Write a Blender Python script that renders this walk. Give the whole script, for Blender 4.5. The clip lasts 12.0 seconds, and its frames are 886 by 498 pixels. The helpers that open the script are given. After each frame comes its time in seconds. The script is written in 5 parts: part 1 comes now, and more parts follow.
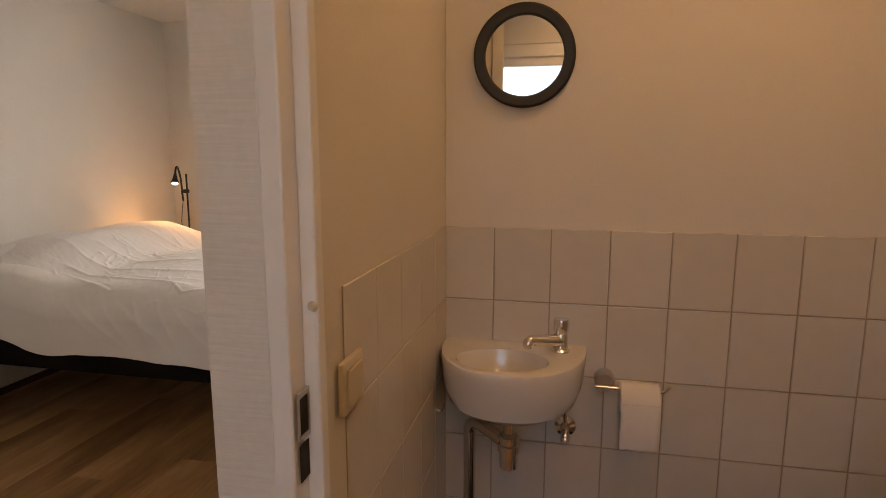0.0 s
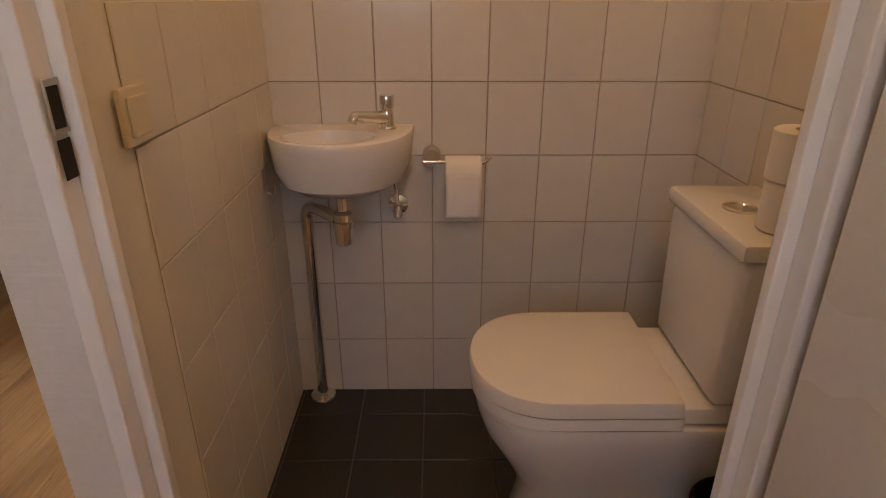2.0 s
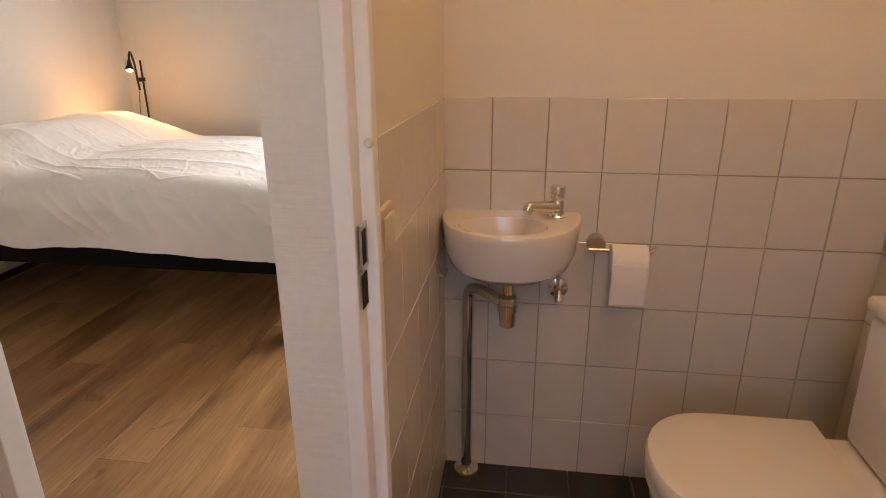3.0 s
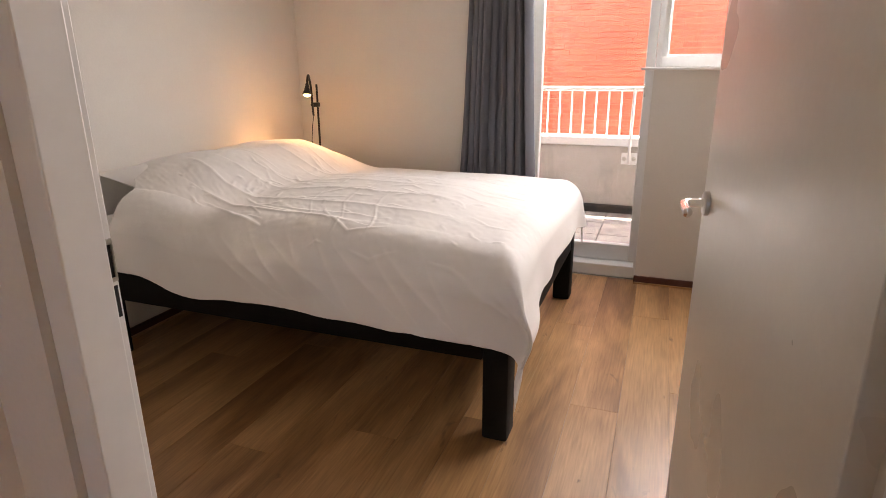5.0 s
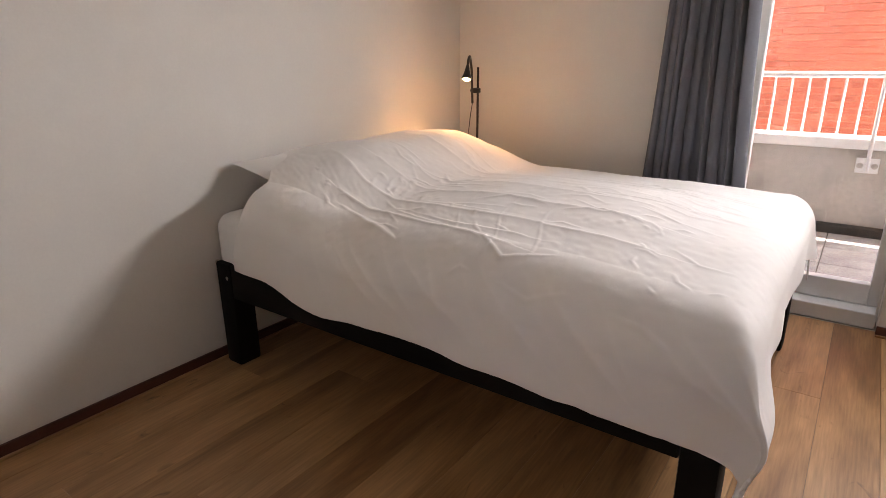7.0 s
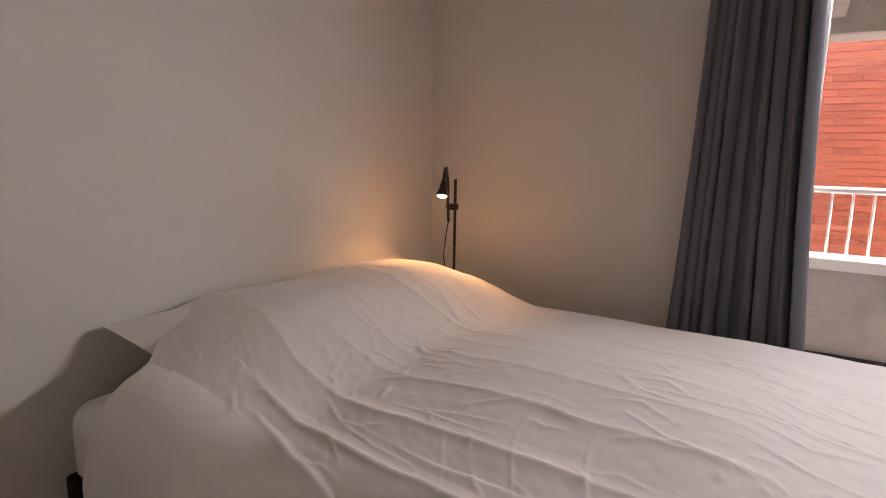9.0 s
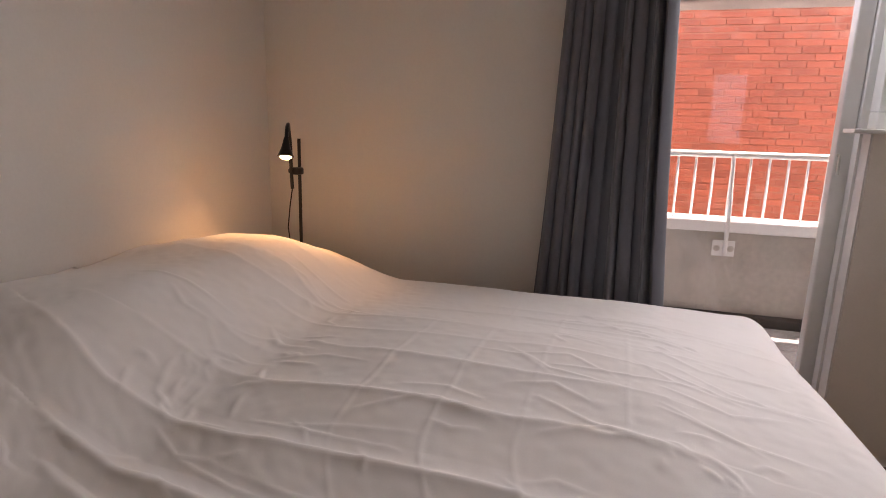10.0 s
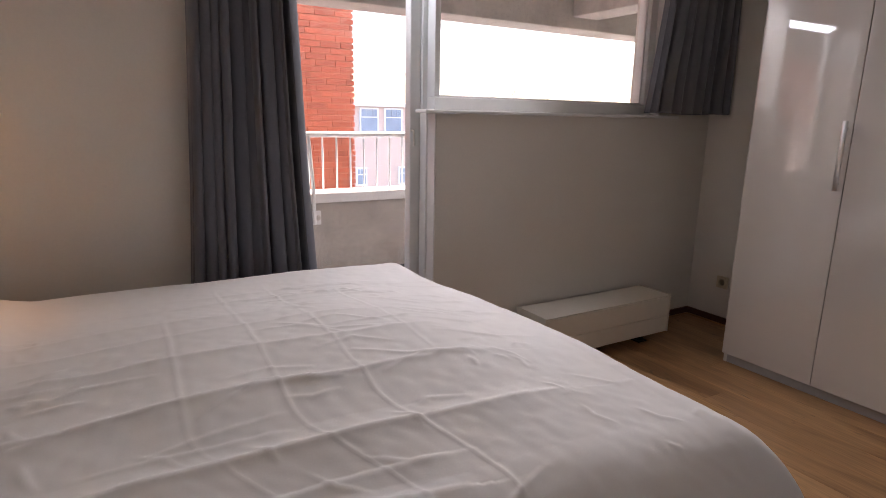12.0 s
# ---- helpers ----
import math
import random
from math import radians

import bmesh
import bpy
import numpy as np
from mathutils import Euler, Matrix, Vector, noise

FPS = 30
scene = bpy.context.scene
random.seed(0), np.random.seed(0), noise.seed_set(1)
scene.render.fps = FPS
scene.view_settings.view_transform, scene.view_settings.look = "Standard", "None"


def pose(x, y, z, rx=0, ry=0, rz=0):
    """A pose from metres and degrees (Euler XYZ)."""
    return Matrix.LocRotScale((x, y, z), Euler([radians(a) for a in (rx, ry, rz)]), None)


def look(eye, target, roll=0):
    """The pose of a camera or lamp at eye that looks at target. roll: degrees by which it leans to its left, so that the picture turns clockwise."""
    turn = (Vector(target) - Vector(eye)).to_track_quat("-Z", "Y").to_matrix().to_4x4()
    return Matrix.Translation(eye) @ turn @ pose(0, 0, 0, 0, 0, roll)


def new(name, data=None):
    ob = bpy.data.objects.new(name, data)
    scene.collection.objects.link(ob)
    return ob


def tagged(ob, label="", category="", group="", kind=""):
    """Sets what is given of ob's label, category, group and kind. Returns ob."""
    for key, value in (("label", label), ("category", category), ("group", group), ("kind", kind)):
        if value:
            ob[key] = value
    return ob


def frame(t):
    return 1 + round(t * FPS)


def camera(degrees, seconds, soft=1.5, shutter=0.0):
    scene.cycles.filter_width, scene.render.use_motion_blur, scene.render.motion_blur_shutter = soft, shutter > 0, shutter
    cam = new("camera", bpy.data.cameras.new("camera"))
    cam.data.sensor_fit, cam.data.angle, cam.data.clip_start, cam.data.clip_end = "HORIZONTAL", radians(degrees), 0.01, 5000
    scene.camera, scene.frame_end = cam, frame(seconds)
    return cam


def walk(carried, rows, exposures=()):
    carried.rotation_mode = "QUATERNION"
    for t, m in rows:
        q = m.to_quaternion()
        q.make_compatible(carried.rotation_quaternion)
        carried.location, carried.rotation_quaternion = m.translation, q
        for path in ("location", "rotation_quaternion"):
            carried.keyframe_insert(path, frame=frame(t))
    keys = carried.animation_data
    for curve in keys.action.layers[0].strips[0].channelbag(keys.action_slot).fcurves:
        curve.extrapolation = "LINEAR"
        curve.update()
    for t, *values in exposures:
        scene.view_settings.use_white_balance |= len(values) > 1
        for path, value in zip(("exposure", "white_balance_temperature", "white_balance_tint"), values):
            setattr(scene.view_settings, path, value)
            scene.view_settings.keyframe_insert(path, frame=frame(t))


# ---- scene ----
cam = camera(74.5, 12.0, soft=0.9)
PATH = [
    (0, (0.072, -0.069, 1.406), (-0.342, 1.861, 1.086), -0.0),
    (0.5, (0.120, -0.072, 1.434), (-0.086, 1.879, 1.046), 0.1),
    (1, (0.188, -0.087, 1.350), (0.116, 1.838, 0.816), -0.1),
    (1.5, (0.205, -0.111, 1.270), (0.221, 1.760, 0.562), -0.1),
    (2, (0.197, -0.131, 1.217), (0.218, 1.705, 0.426), 0.1),
    (2.5, (0.132, -0.143, 1.255), (0.051, 1.713, 0.514), 0.0),
    (3, (-0.027, -0.142, 1.341), (-0.293, 1.728, 0.685), -0.3),
    (3.5, (-0.255, -0.106, 1.378), (-0.685, 1.751, 0.772), 0.0),
    (3.7, (-0.324, -0.060, 1.359), (-0.799, 1.795, 0.777), 0.3),
    (5.3, (-0.649, 0.516, 1.334), (-1.355, 2.287, 0.735), -0.4),
    (5.5, (-0.666, 0.556, 1.316), (-1.401, 2.312, 0.704), -0.3),
    (6, (-0.700, 0.666, 1.307), (-1.541, 2.364, 0.673), -0.3),
    (6.5, (-0.775, 0.777, 1.303), (-1.747, 2.406, 0.669), -0.4),
    (7, (-0.905, 0.915, 1.308), (-2.017, 2.458, 0.686), -0.5),
    (7.5, (-0.970, 1.073, 1.318), (-2.185, 2.558, 0.761), -0.7),
    (7.7, (-1.014, 1.133, 1.339), (-2.230, 2.627, 0.812), -0.7),
    (9.3, (-1.449, 1.640, 1.418), (-2.385, 3.374, 1.080), 0.9),
    (9.5, (-1.476, 1.689, 1.397), (-2.309, 3.471, 1.036), 0.9),
    (10, (-1.603, 1.770, 1.345), (-2.123, 3.653, 0.915), 1.4),
    (10.5, (-1.785, 1.783, 1.309), (-1.916, 3.722, 0.836), 1.5),
    (11, (-1.935, 1.752, 1.312), (-1.618, 3.662, 0.812), 1.7),
    (11.5, (-2.010, 1.751, 1.316), (-1.340, 3.575, 0.842), 1.4),
    (12, (-2.120, 1.722, 1.315), (-1.131, 3.404, 0.875), 1.1),
]
# stops, kelvin and tint of the clip's own exposure
EXPOSURES = [(0.0, 3.28, 7900, 19), (0.7, 3.32, 7900, 18), (1.8, 3.62, 7500, 17), (2.5, 3.90, 7200, 17), (3.0, 3.98, 7300, 18), (3.5, 3.85, 7500, 19), (5.3, 3.65, 7200, 21), (7.0, 3.46, 6900, 20), (9.3, 2.70, 7100, 26), (12.0, 2.66, 6700, 23)]
walk(cam, [(t, look(eye, target, roll)) for t, eye, target, roll in PATH], EXPOSURES)

# ---- light ----
SUN_FROM = Vector((0.74, 0.17, 0.63)).normalized()
world = bpy.data.worlds.new("sky")
scene.world = world
world.use_nodes = True
wn = world.node_tree.nodes
sky = wn.new("ShaderNodeTexSky")
sky.sky_type = "NISHITA"
sky.sun_disc = False
sky.sun_elevation = math.asin(SUN_FROM.z)
sky.sun_rotation = math.atan2(SUN_FROM.x, SUN_FROM.y)
sky.dust_density = 3.0
wn["Background"].inputs["Strength"].default_value = 0.15
world.node_tree.links.new(sky.outputs["Color"], wn["Background"].inputs["Color"])
sun = new("sun", bpy.data.lights.new("sun", "SUN"))
sun.data.energy = 4.0
sun.data.angle = radians(0.53)
sun.data.color = (1.0, 0.94, 0.86)
sun.matrix_world = look(SUN_FROM * 50, (0, 0, 0))
hall_lamp = new("hall_lamp_light", bpy.data.lights.new("hall_lamp_light", "AREA"))
hall_lamp.data.shape, hall_lamp.data.size = "DISK", 0.24
hall_lamp.data.energy = 0.30
hall_lamp.data.color = (1.0, 0.56, 0.24)
hall_lamp.matrix_world = pose(0.25, -0.60, 2.385)
# unseen warm lamp, added to brighten the upper toilet walls
toilet_fill = new("toilet_fill_light", bpy.data.lights.new("toilet_fill_light", "AREA"))
toilet_fill.data.shape, toilet_fill.data.size = "DISK", 0.20
toilet_fill.data.energy = 0.15
toilet_fill.data.color = (1.0, 0.49, 0.16)
toilet_fill.matrix_world = pose(0.40, 0.98, 2.385)
# added strip lamp at the window's top, boosting the sky's light indoors
window_fill = new("window_sky_fill", bpy.data.lights.new("window_sky_fill", "AREA"))
window_fill.data.shape, window_fill.data.size, window_fill.data.size_y = "RECTANGLE", 1.36, 0.10
window_fill.data.spread = radians(125)
window_fill.data.energy = 2.5
window_fill.data.color = (0.93, 0.965, 1.0)
window_fill.matrix_world = look((0.08, 4.325, 2.095), (-1.7, 2.1, 0.55))
# second added strip lamp, under the balcony door's head, as cool daylight fill
door_fill = new("balcony_door_sky_fill", bpy.data.lights.new("balcony_door_sky_fill", "AREA"))
door_fill.data.shape, door_fill.data.size, door_fill.data.size_y = "RECTANGLE", 0.62, 0.075
door_fill.data.energy = 0.55
door_fill.data.color = (0.80, 0.90, 1.0)
door_fill.matrix_world = look((-1.072, 4.395, 2.045), (-1.05, 3.75, 0.9))
spot = new("reading_lamp_light", bpy.data.lights.new("reading_lamp_light", "SPOT"))
spot.data.energy = 1.9
spot.data.color = (1.0, 0.52, 0.20)
spot.data.spot_size, spot.data.spot_blend, spot.data.shadow_soft_size = radians(125), 0.9, 0.015
spot.matrix_world = look((-2.772, 3.742, 1.179), (-2.789, 3.67, 0.9))


# ---- materials ----
def material(name, colour, rough=0.5, metal=0.0, vary=0.10, grain=40.0, patch=3.0, bump=0.1, dist=0.002, stretch=(1, 1, 1), island=0.0,
             coat=0.0, spec=0.5, sheen=0.0, blotch=None):
    """Paint, cloth, stone and metal: a base colour that varies at two scales, with fine relief and uneven gloss."""
    m = bpy.data.materials.new(name)
    m.use_nodes = True
    nt = m.node_tree
    p = nt.nodes["Principled BSDF"]
    tc = nt.nodes.new("ShaderNodeTexCoord")
    mp = nt.nodes.new("ShaderNodeMapping")
    mp.inputs["Scale"].default_value = stretch
    nt.links.new(tc.outputs["Object"], mp.inputs["Vector"])
    fine, wide = nt.nodes.new("ShaderNodeTexNoise"), nt.nodes.new("ShaderNodeTexNoise")
    for n, sc, d in ((fine, grain, 4), (wide, patch, 3)):
        n.inputs["Scale"].default_value = sc
        n.inputs["Detail"].default_value = d
        nt.links.new(mp.outputs["Vector"], n.inputs["Vector"])
    mix = nt.nodes.new("ShaderNodeMath")
    mix.operation = "ADD"
    nt.links.new(fine.outputs["Fac"], mix.inputs[0])
    nt.links.new(wide.outputs["Fac"], mix.inputs[1])
    val = nt.nodes.new("ShaderNodeMapRange")
    val.inputs["From Min"].default_value, val.inputs["From Max"].default_value = 0.6, 1.4
    val.inputs["To Min"].default_value, val.inputs["To Max"].default_value = 1 - vary, 1 + vary
    nt.links.new(mix.outputs[0], val.inputs["Value"])
    last = val.outputs["Result"]
    if island:
        oi = nt.nodes.new("ShaderNodeObjectInfo")
        ge = nt.nodes.new("ShaderNodeNewGeometry")
        ad = nt.nodes.new("ShaderNodeMath")
        ad.operation = "ADD"
        nt.links.new(oi.outputs["Random"], ad.inputs[0])
        nt.links.new(ge.outputs["Random Per Island"], ad.inputs[1])
        fr = nt.nodes.new("ShaderNodeMath")
        fr.operation = "FRACT"
        nt.links.new(ad.outputs[0], fr.inputs[0])
        r2 = nt.nodes.new("ShaderNodeMapRange")
        r2.inputs["To Min"].default_value, r2.inputs["To Max"].default_value = 1 - island, 1 + island
        nt.links.new(fr.outputs[0], r2.inputs["Value"])
        mu = nt.nodes.new("ShaderNodeMath")
        mu.operation = "MULTIPLY"
        nt.links.new(last, mu.inputs[0])
        nt.links.new(r2.outputs["Result"], mu.inputs[1])
        last = mu.outputs[0]
    hsv = nt.nodes.new("ShaderNodeHueSaturation")
    hsv.inputs["Color"].default_value = (*colour, 1)
    nt.links.new(last, hsv.inputs["Value"])
    col = hsv.outputs["Color"]
    if blotch:
        bl = nt.nodes.new("ShaderNodeTexNoise")
        bl.inputs["Scale"].default_value, bl.inputs["Detail"].default_value = blotch[1], 6
        nt.links.new(mp.outputs["Vector"], bl.inputs["Vector"])
        rp = nt.nodes.new("ShaderNodeMapRange")
        rp.inputs["From Min"].default_value, rp.inputs["From Max"].default_value = 0.5, 0.72
        rp.inputs["To Max"].default_value = blotch[2]
        nt.links.new(bl.outputs["Fac"], rp.inputs["Value"])
        mc = nt.nodes.new("ShaderNodeMix")
        mc.data_type = "RGBA"
        nt.links.new(rp.outputs["Result"], mc.inputs["Factor"])
        nt.links.new(col, mc.inputs["A"])
        mc.inputs["B"].default_value = (*blotch[0], 1)
        col = mc.outputs["Result"]
    nt.links.new(col, p.inputs["Base Color"])
    rr = nt.nodes.new("ShaderNodeMapRange")
    rr.inputs["To Min"].default_value, rr.inputs["To Max"].default_value = max(0.02, rough * 0.85), min(1, rough * 1.15)
    nt.links.new(wide.outputs["Fac"], rr.inputs["Value"])
    nt.links.new(rr.outputs["Result"], p.inputs["Roughness"])
    p.inputs["Metallic"].default_value = metal
    p.inputs["Coat Weight"].default_value = coat
    p.inputs["Coat Roughness"].default_value = 0.05
    p.inputs["Specular IOR Level"].default_value = spec
    p.inputs["Sheen Weight"].default_value = sheen
    if bump:
        b = nt.nodes.new("ShaderNodeBump")
        b.inputs["Strength"].default_value, b.inputs["Distance"].default_value = bump, dist
        nt.links.new(fine.outputs["Fac"], b.inputs["Height"])
        nt.links.new(b.outputs["Normal"], p.inputs["Normal"])
    return m


def wood_floor():
    """Oak laminate: long grain along y, darker cathedral streaks and knots, each plank of its own tone."""
    m = bpy.data.materials.new("oak_laminate")
    m.use_nodes = True
    nt = m.node_tree
    p = nt.nodes["Principled BSDF"]
    tc, oi = nt.nodes.new("ShaderNodeTexCoord"), nt.nodes.new("ShaderNodeObjectInfo")
    off = nt.nodes.new("ShaderNodeVectorMath")
    off.operation = "SCALE"
    off.inputs[0].default_value = (37.0, 53.0, 11.0)
    nt.links.new(oi.outputs["Random"], off.inputs["Scale"])
    add = nt.nodes.new("ShaderNodeVectorMath")
    add.operation = "ADD"
    nt.links.new(tc.outputs["Object"], add.inputs[0])
    nt.links.new(off.outputs["Vector"], add.inputs[1])

    def noise_at(scale, stretch, detail, twist=0.0):
        mp = nt.nodes.new("ShaderNodeMapping")
        mp.inputs["Scale"].default_value = stretch
        nt.links.new(add.outputs["Vector"], mp.inputs["Vector"])
        n = nt.nodes.new("ShaderNodeTexNoise")
        n.inputs["Scale"].default_value, n.inputs["Detail"].default_value, n.inputs["Distortion"].default_value = scale, detail, twist
        nt.links.new(mp.outputs["Vector"], n.inputs["Vector"])
        return n
    broad = noise_at(1.5, (4.0, 0.8, 1), 3, 0.6)
    fibre = noise_at(9.0, (14, 0.7, 1), 5)
    knot = noise_at(5.0, (2.6, 1.1, 1), 4, 1.6)
    ramp = nt.nodes.new("ShaderNodeValToRGB")
    e = ramp.color_ramp.elements
    e[0].position, e[0].color = 0.30, (0.205, 0.098, 0.036, 1)
    e[1].position, e[1].color = 0.66, (0.440, 0.248, 0.108, 1)
    mid = e.new(0.46)
    mid.color = (0.350, 0.186, 0.076, 1)
    nt.links.new(broad.outputs["Fac"], ramp.inputs["Fac"])
    fr = nt.nodes.new("ShaderNodeMapRange")
    fr.inputs["From Min"].default_value, fr.inputs["From Max"].default_value = 0.3, 0.7
    fr.inputs["To Min"].default_value, fr.inputs["To Max"].default_value = 0.78, 1.14
    nt.links.new(fibre.outputs["Fac"], fr.inputs["Value"])
    tone = nt.nodes.new("ShaderNodeMapRange")
    tone.inputs["To Min"].default_value, tone.inputs["To Max"].default_value = 0.95, 1.05
    nt.links.new(oi.outputs["Random"], tone.inputs["Value"])
    mu = nt.nodes.new("ShaderNodeMath")
    mu.operation = "MULTIPLY"
    nt.links.new(fr.outputs["Result"], mu.inputs[0])
    nt.links.new(tone.outputs["Result"], mu.inputs[1])
    hsv = nt.nodes.new("ShaderNodeHueSaturation")
    nt.links.new(ramp.outputs["Color"], hsv.inputs["Color"])
    nt.links.new(mu.outputs[0], hsv.inputs["Value"])
    kr = nt.nodes.new("ShaderNodeMapRange")
    kr.inputs["From Min"].default_value, kr.inputs["From Max"].default_value = 0.66, 0.76
    kr.inputs["To Max"].default_value = 0.75
    nt.links.new(knot.outputs["Fac"], kr.inputs["Value"])
    mc = nt.nodes.new("ShaderNodeMix")
    mc.data_type = "RGBA"
    mc.inputs["B"].default_value = (0.095, 0.047, 0.02, 1)
    nt.links.new(kr.outputs["Result"], mc.inputs["Factor"])
    nt.links.new(hsv.outputs["Color"], mc.inputs["A"])
    nt.links.new(mc.outputs["Result"], p.inputs["Base Color"])
    p.inputs["Roughness"].default_value = 0.38
    b = nt.nodes.new("ShaderNodeBump")
    b.inputs["Strength"].default_value, b.inputs["Distance"].default_value = 0.15, 0.001
    nt.links.new(fibre.outputs["Fac"], b.inputs["Height"])
    nt.links.new(b.outputs["Normal"], p.inputs["Normal"])
    return m


def glass(name, rough=0.0):
    m = bpy.data.materials.new(name)
    m.use_nodes = True
    p = m.node_tree.nodes["Principled BSDF"]
    p.inputs["Base Color"].default_value = (0.97, 0.99, 0.985, 1)
    p.inputs["Roughness"].default_value, p.inputs["IOR"].default_value = rough, 1.45
    p.inputs["Transmission Weight"].default_value = 1.0
    return m


def glow(name, colour, strength):
    m = bpy.data.materials.new(name)
    m.use_nodes = True
    p = m.node_tree.nodes["Principled BSDF"]
    p.inputs["Base Color"].default_value = (0.9, 0.88, 0.84, 1)
    p.inputs["Emission Color"].default_value = (*colour, 1)
    p.inputs["Emission Strength"].default_value = strength
    return m


def ribbed_paper():
    """Painted wall covering with fine uneven horizontal ribs."""
    m = material("ribbed_wall_paper", (0.72, 0.70, 0.65), 0.6, vary=0.05, grain=90, bump=0.0)
    nt = m.node_tree
    tc, mp, wv, b = (nt.nodes.new("ShaderNode" + k) for k in ("TexCoord", "Mapping", "TexNoise", "Bump"))
    mp.inputs["Scale"].default_value = (9, 9, 150)
    wv.inputs["Scale"].default_value, wv.inputs["Detail"].default_value = 1.0, 2
    nt.links.new(tc.outputs["Object"], mp.inputs["Vector"])
    nt.links.new(mp.outputs["Vector"], wv.inputs["Vector"])
    nt.links.new(wv.outputs["Fac"], b.inputs["Height"])
    b.inputs["Strength"].default_value, b.inputs["Distance"].default_value = 0.42, 0.0025
    nt.links.new(b.outputs["Normal"], nt.nodes["Principled BSDF"].inputs["Normal"])
    return m


PAINT = material("matt_wall_paint", (0.74, 0.71, 0.66), 0.75, vary=0.03, grain=120, patch=1.2, bump=0.25, dist=0.0012)
CEIL = material("ceiling_paint", (0.80, 0.78, 0.74), 0.8, vary=0.03, grain=140, bump=0.3, dist=0.0015)
PLASTER = material("sprayed_plaster", (0.72, 0.69, 0.63), 0.75, vary=0.03, grain=160, bump=0.35, dist=0.0015)
RIBBED = ribbed_paper()
LACQUER = material("white_satin_lacquer", (0.80, 0.80, 0.78), 0.32, vary=0.03, grain=30, patch=2, bump=0.05, dist=0.0008)
LEAFPAINT = material("door_leaf_paint", (0.68, 0.66, 0.60), 0.28, vary=0.03, grain=60, patch=2, bump=0.12, dist=0.0006)
OAK = wood_floor()
BASE = material("dark_red_brown_wood", (0.075, 0.022, 0.014), 0.45, vary=0.2, grain=50, stretch=(1, 6, 6), bump=0.1)
TILE = material("glazed_white_tile", (0.66, 0.63, 0.58), 0.16, vary=0.03, grain=18, patch=4, bump=0.06, dist=0.001, island=0.03)
GROUT = material("grey_grout", (0.40, 0.36, 0.31), 0.9, vary=0.15, grain=90, bump=0.3)
BLACKTILE = material("black_floor_tile", (0.020, 0.019, 0.019), 0.35, vary=0.25, grain=40, bump=0.08, island=0.1)
DARKGROUT = material("dark_grout", (0.12, 0.11, 0.095), 0.9, vary=0.15, grain=90)
CERAMIC = material("white_sanitary_ceramic", (0.74, 0.72, 0.68), 0.10, vary=0.015, grain=8, bump=0.0, coat=0.3)
PLASTIC = material("cream_switch_plastic", (0.62, 0.55, 0.42), 0.35, vary=0.03, grain=30, bump=0.0)
CHROME = material("chrome", (0.78, 0.77, 0.75), 0.10, metal=1.0, vary=0.03, grain=20, bump=0.02)
STEEL = material("brushed_steel", (0.56, 0.54, 0.50), 0.28, metal=1.0, vary=0.06, grain=60, bump=0.05)
# near-black colour that paints the shade inside small holes
HOLESHADE = material("painted_hole_shade", (0.012, 0.011, 0.010), 0.8, vary=0.2, bump=0.0)
PAPER = material("toilet_paper", (0.80, 0.78, 0.75), 0.95, vary=0.03, grain=140, bump=0.4, dist=0.0015)
BLACKWOOD = material("black_brown_stained_wood", (0.0040, 0.0034, 0.0030), 0.65, vary=0.3, grain=60, patch=5, stretch=(1, 6, 6), bump=0.15, spec=0.18)
COTTON = material("white_cotton", (0.80, 0.77, 0.74), 0.85, vary=0.02, grain=300, patch=2, bump=0.12, dist=0.0006, sheen=0.15)
MATTRESS = material("mattress_sheet", (0.78, 0.76, 0.74), 0.9, vary=0.03, grain=250, bump=0.15, sheen=0.1)
CURTAIN = material("grey_curtain_cloth", (0.122, 0.126, 0.145), 0.85, vary=0.10, grain=260, patch=4, stretch=(1, 1, 0.4), bump=0.3, dist=0.0008, sheen=0.25)
BLACKMETAL = material("black_metal", (0.014, 0.013, 0.013), 0.4, metal=0.3, vary=0.1, grain=40, bump=0.03)
BLACKFRAME = material("black_mirror_frame", (0.016, 0.014, 0.012), 0.5, vary=0.2, grain=50, bump=0.1)
MIRROR = material("mirror", (0.88, 0.89, 0.88), 0.02, metal=1.0, vary=0.0, bump=0.0)
GLOSS = material("high_gloss_white_front", (0.66, 0.62, 0.58), 0.03, vary=0.012, grain=2, patch=1, bump=0.0, coat=1.0)
GLOSS.node_tree.nodes["Principled BSDF"].inputs["Coat Roughness"].default_value = 0.012
GREYEDGE = material("grey_plinth", (0.42, 0.42, 0.43), 0.45, vary=0.05, grain=40)
ALU = material("brushed_aluminium", (0.66, 0.66, 0.66), 0.3, metal=1.0, vary=0.05, grain=60, bump=0.04)
ENAMEL = material("cream_enamel", (0.68, 0.64, 0.57), 0.3, vary=0.03, grain=30, bump=0.04)
CONCRETE = material("weathered_concrete", (0.46, 0.43, 0.39), 0.9, vary=0.16, grain=30, patch=2.5, bump=0.4, dist=0.004, blotch=((0.25, 0.22, 0.19), 3.0, 0.5))
PEBBLE = material("pebbled_paving", (0.36, 0.35, 0.34), 0.9, vary=0.5, grain=110, patch=6, bump=0.8, dist=0.006)
BITUMEN = material("bitumen_upstand", (0.03, 0.028, 0.027), 0.7, vary=0.3, grain=60, bump=0.4)
RAILPAINT = material("white_railing_paint", (0.80, 0.80, 0.79), 0.35, vary=0.05, grain=30, bump=0.05)
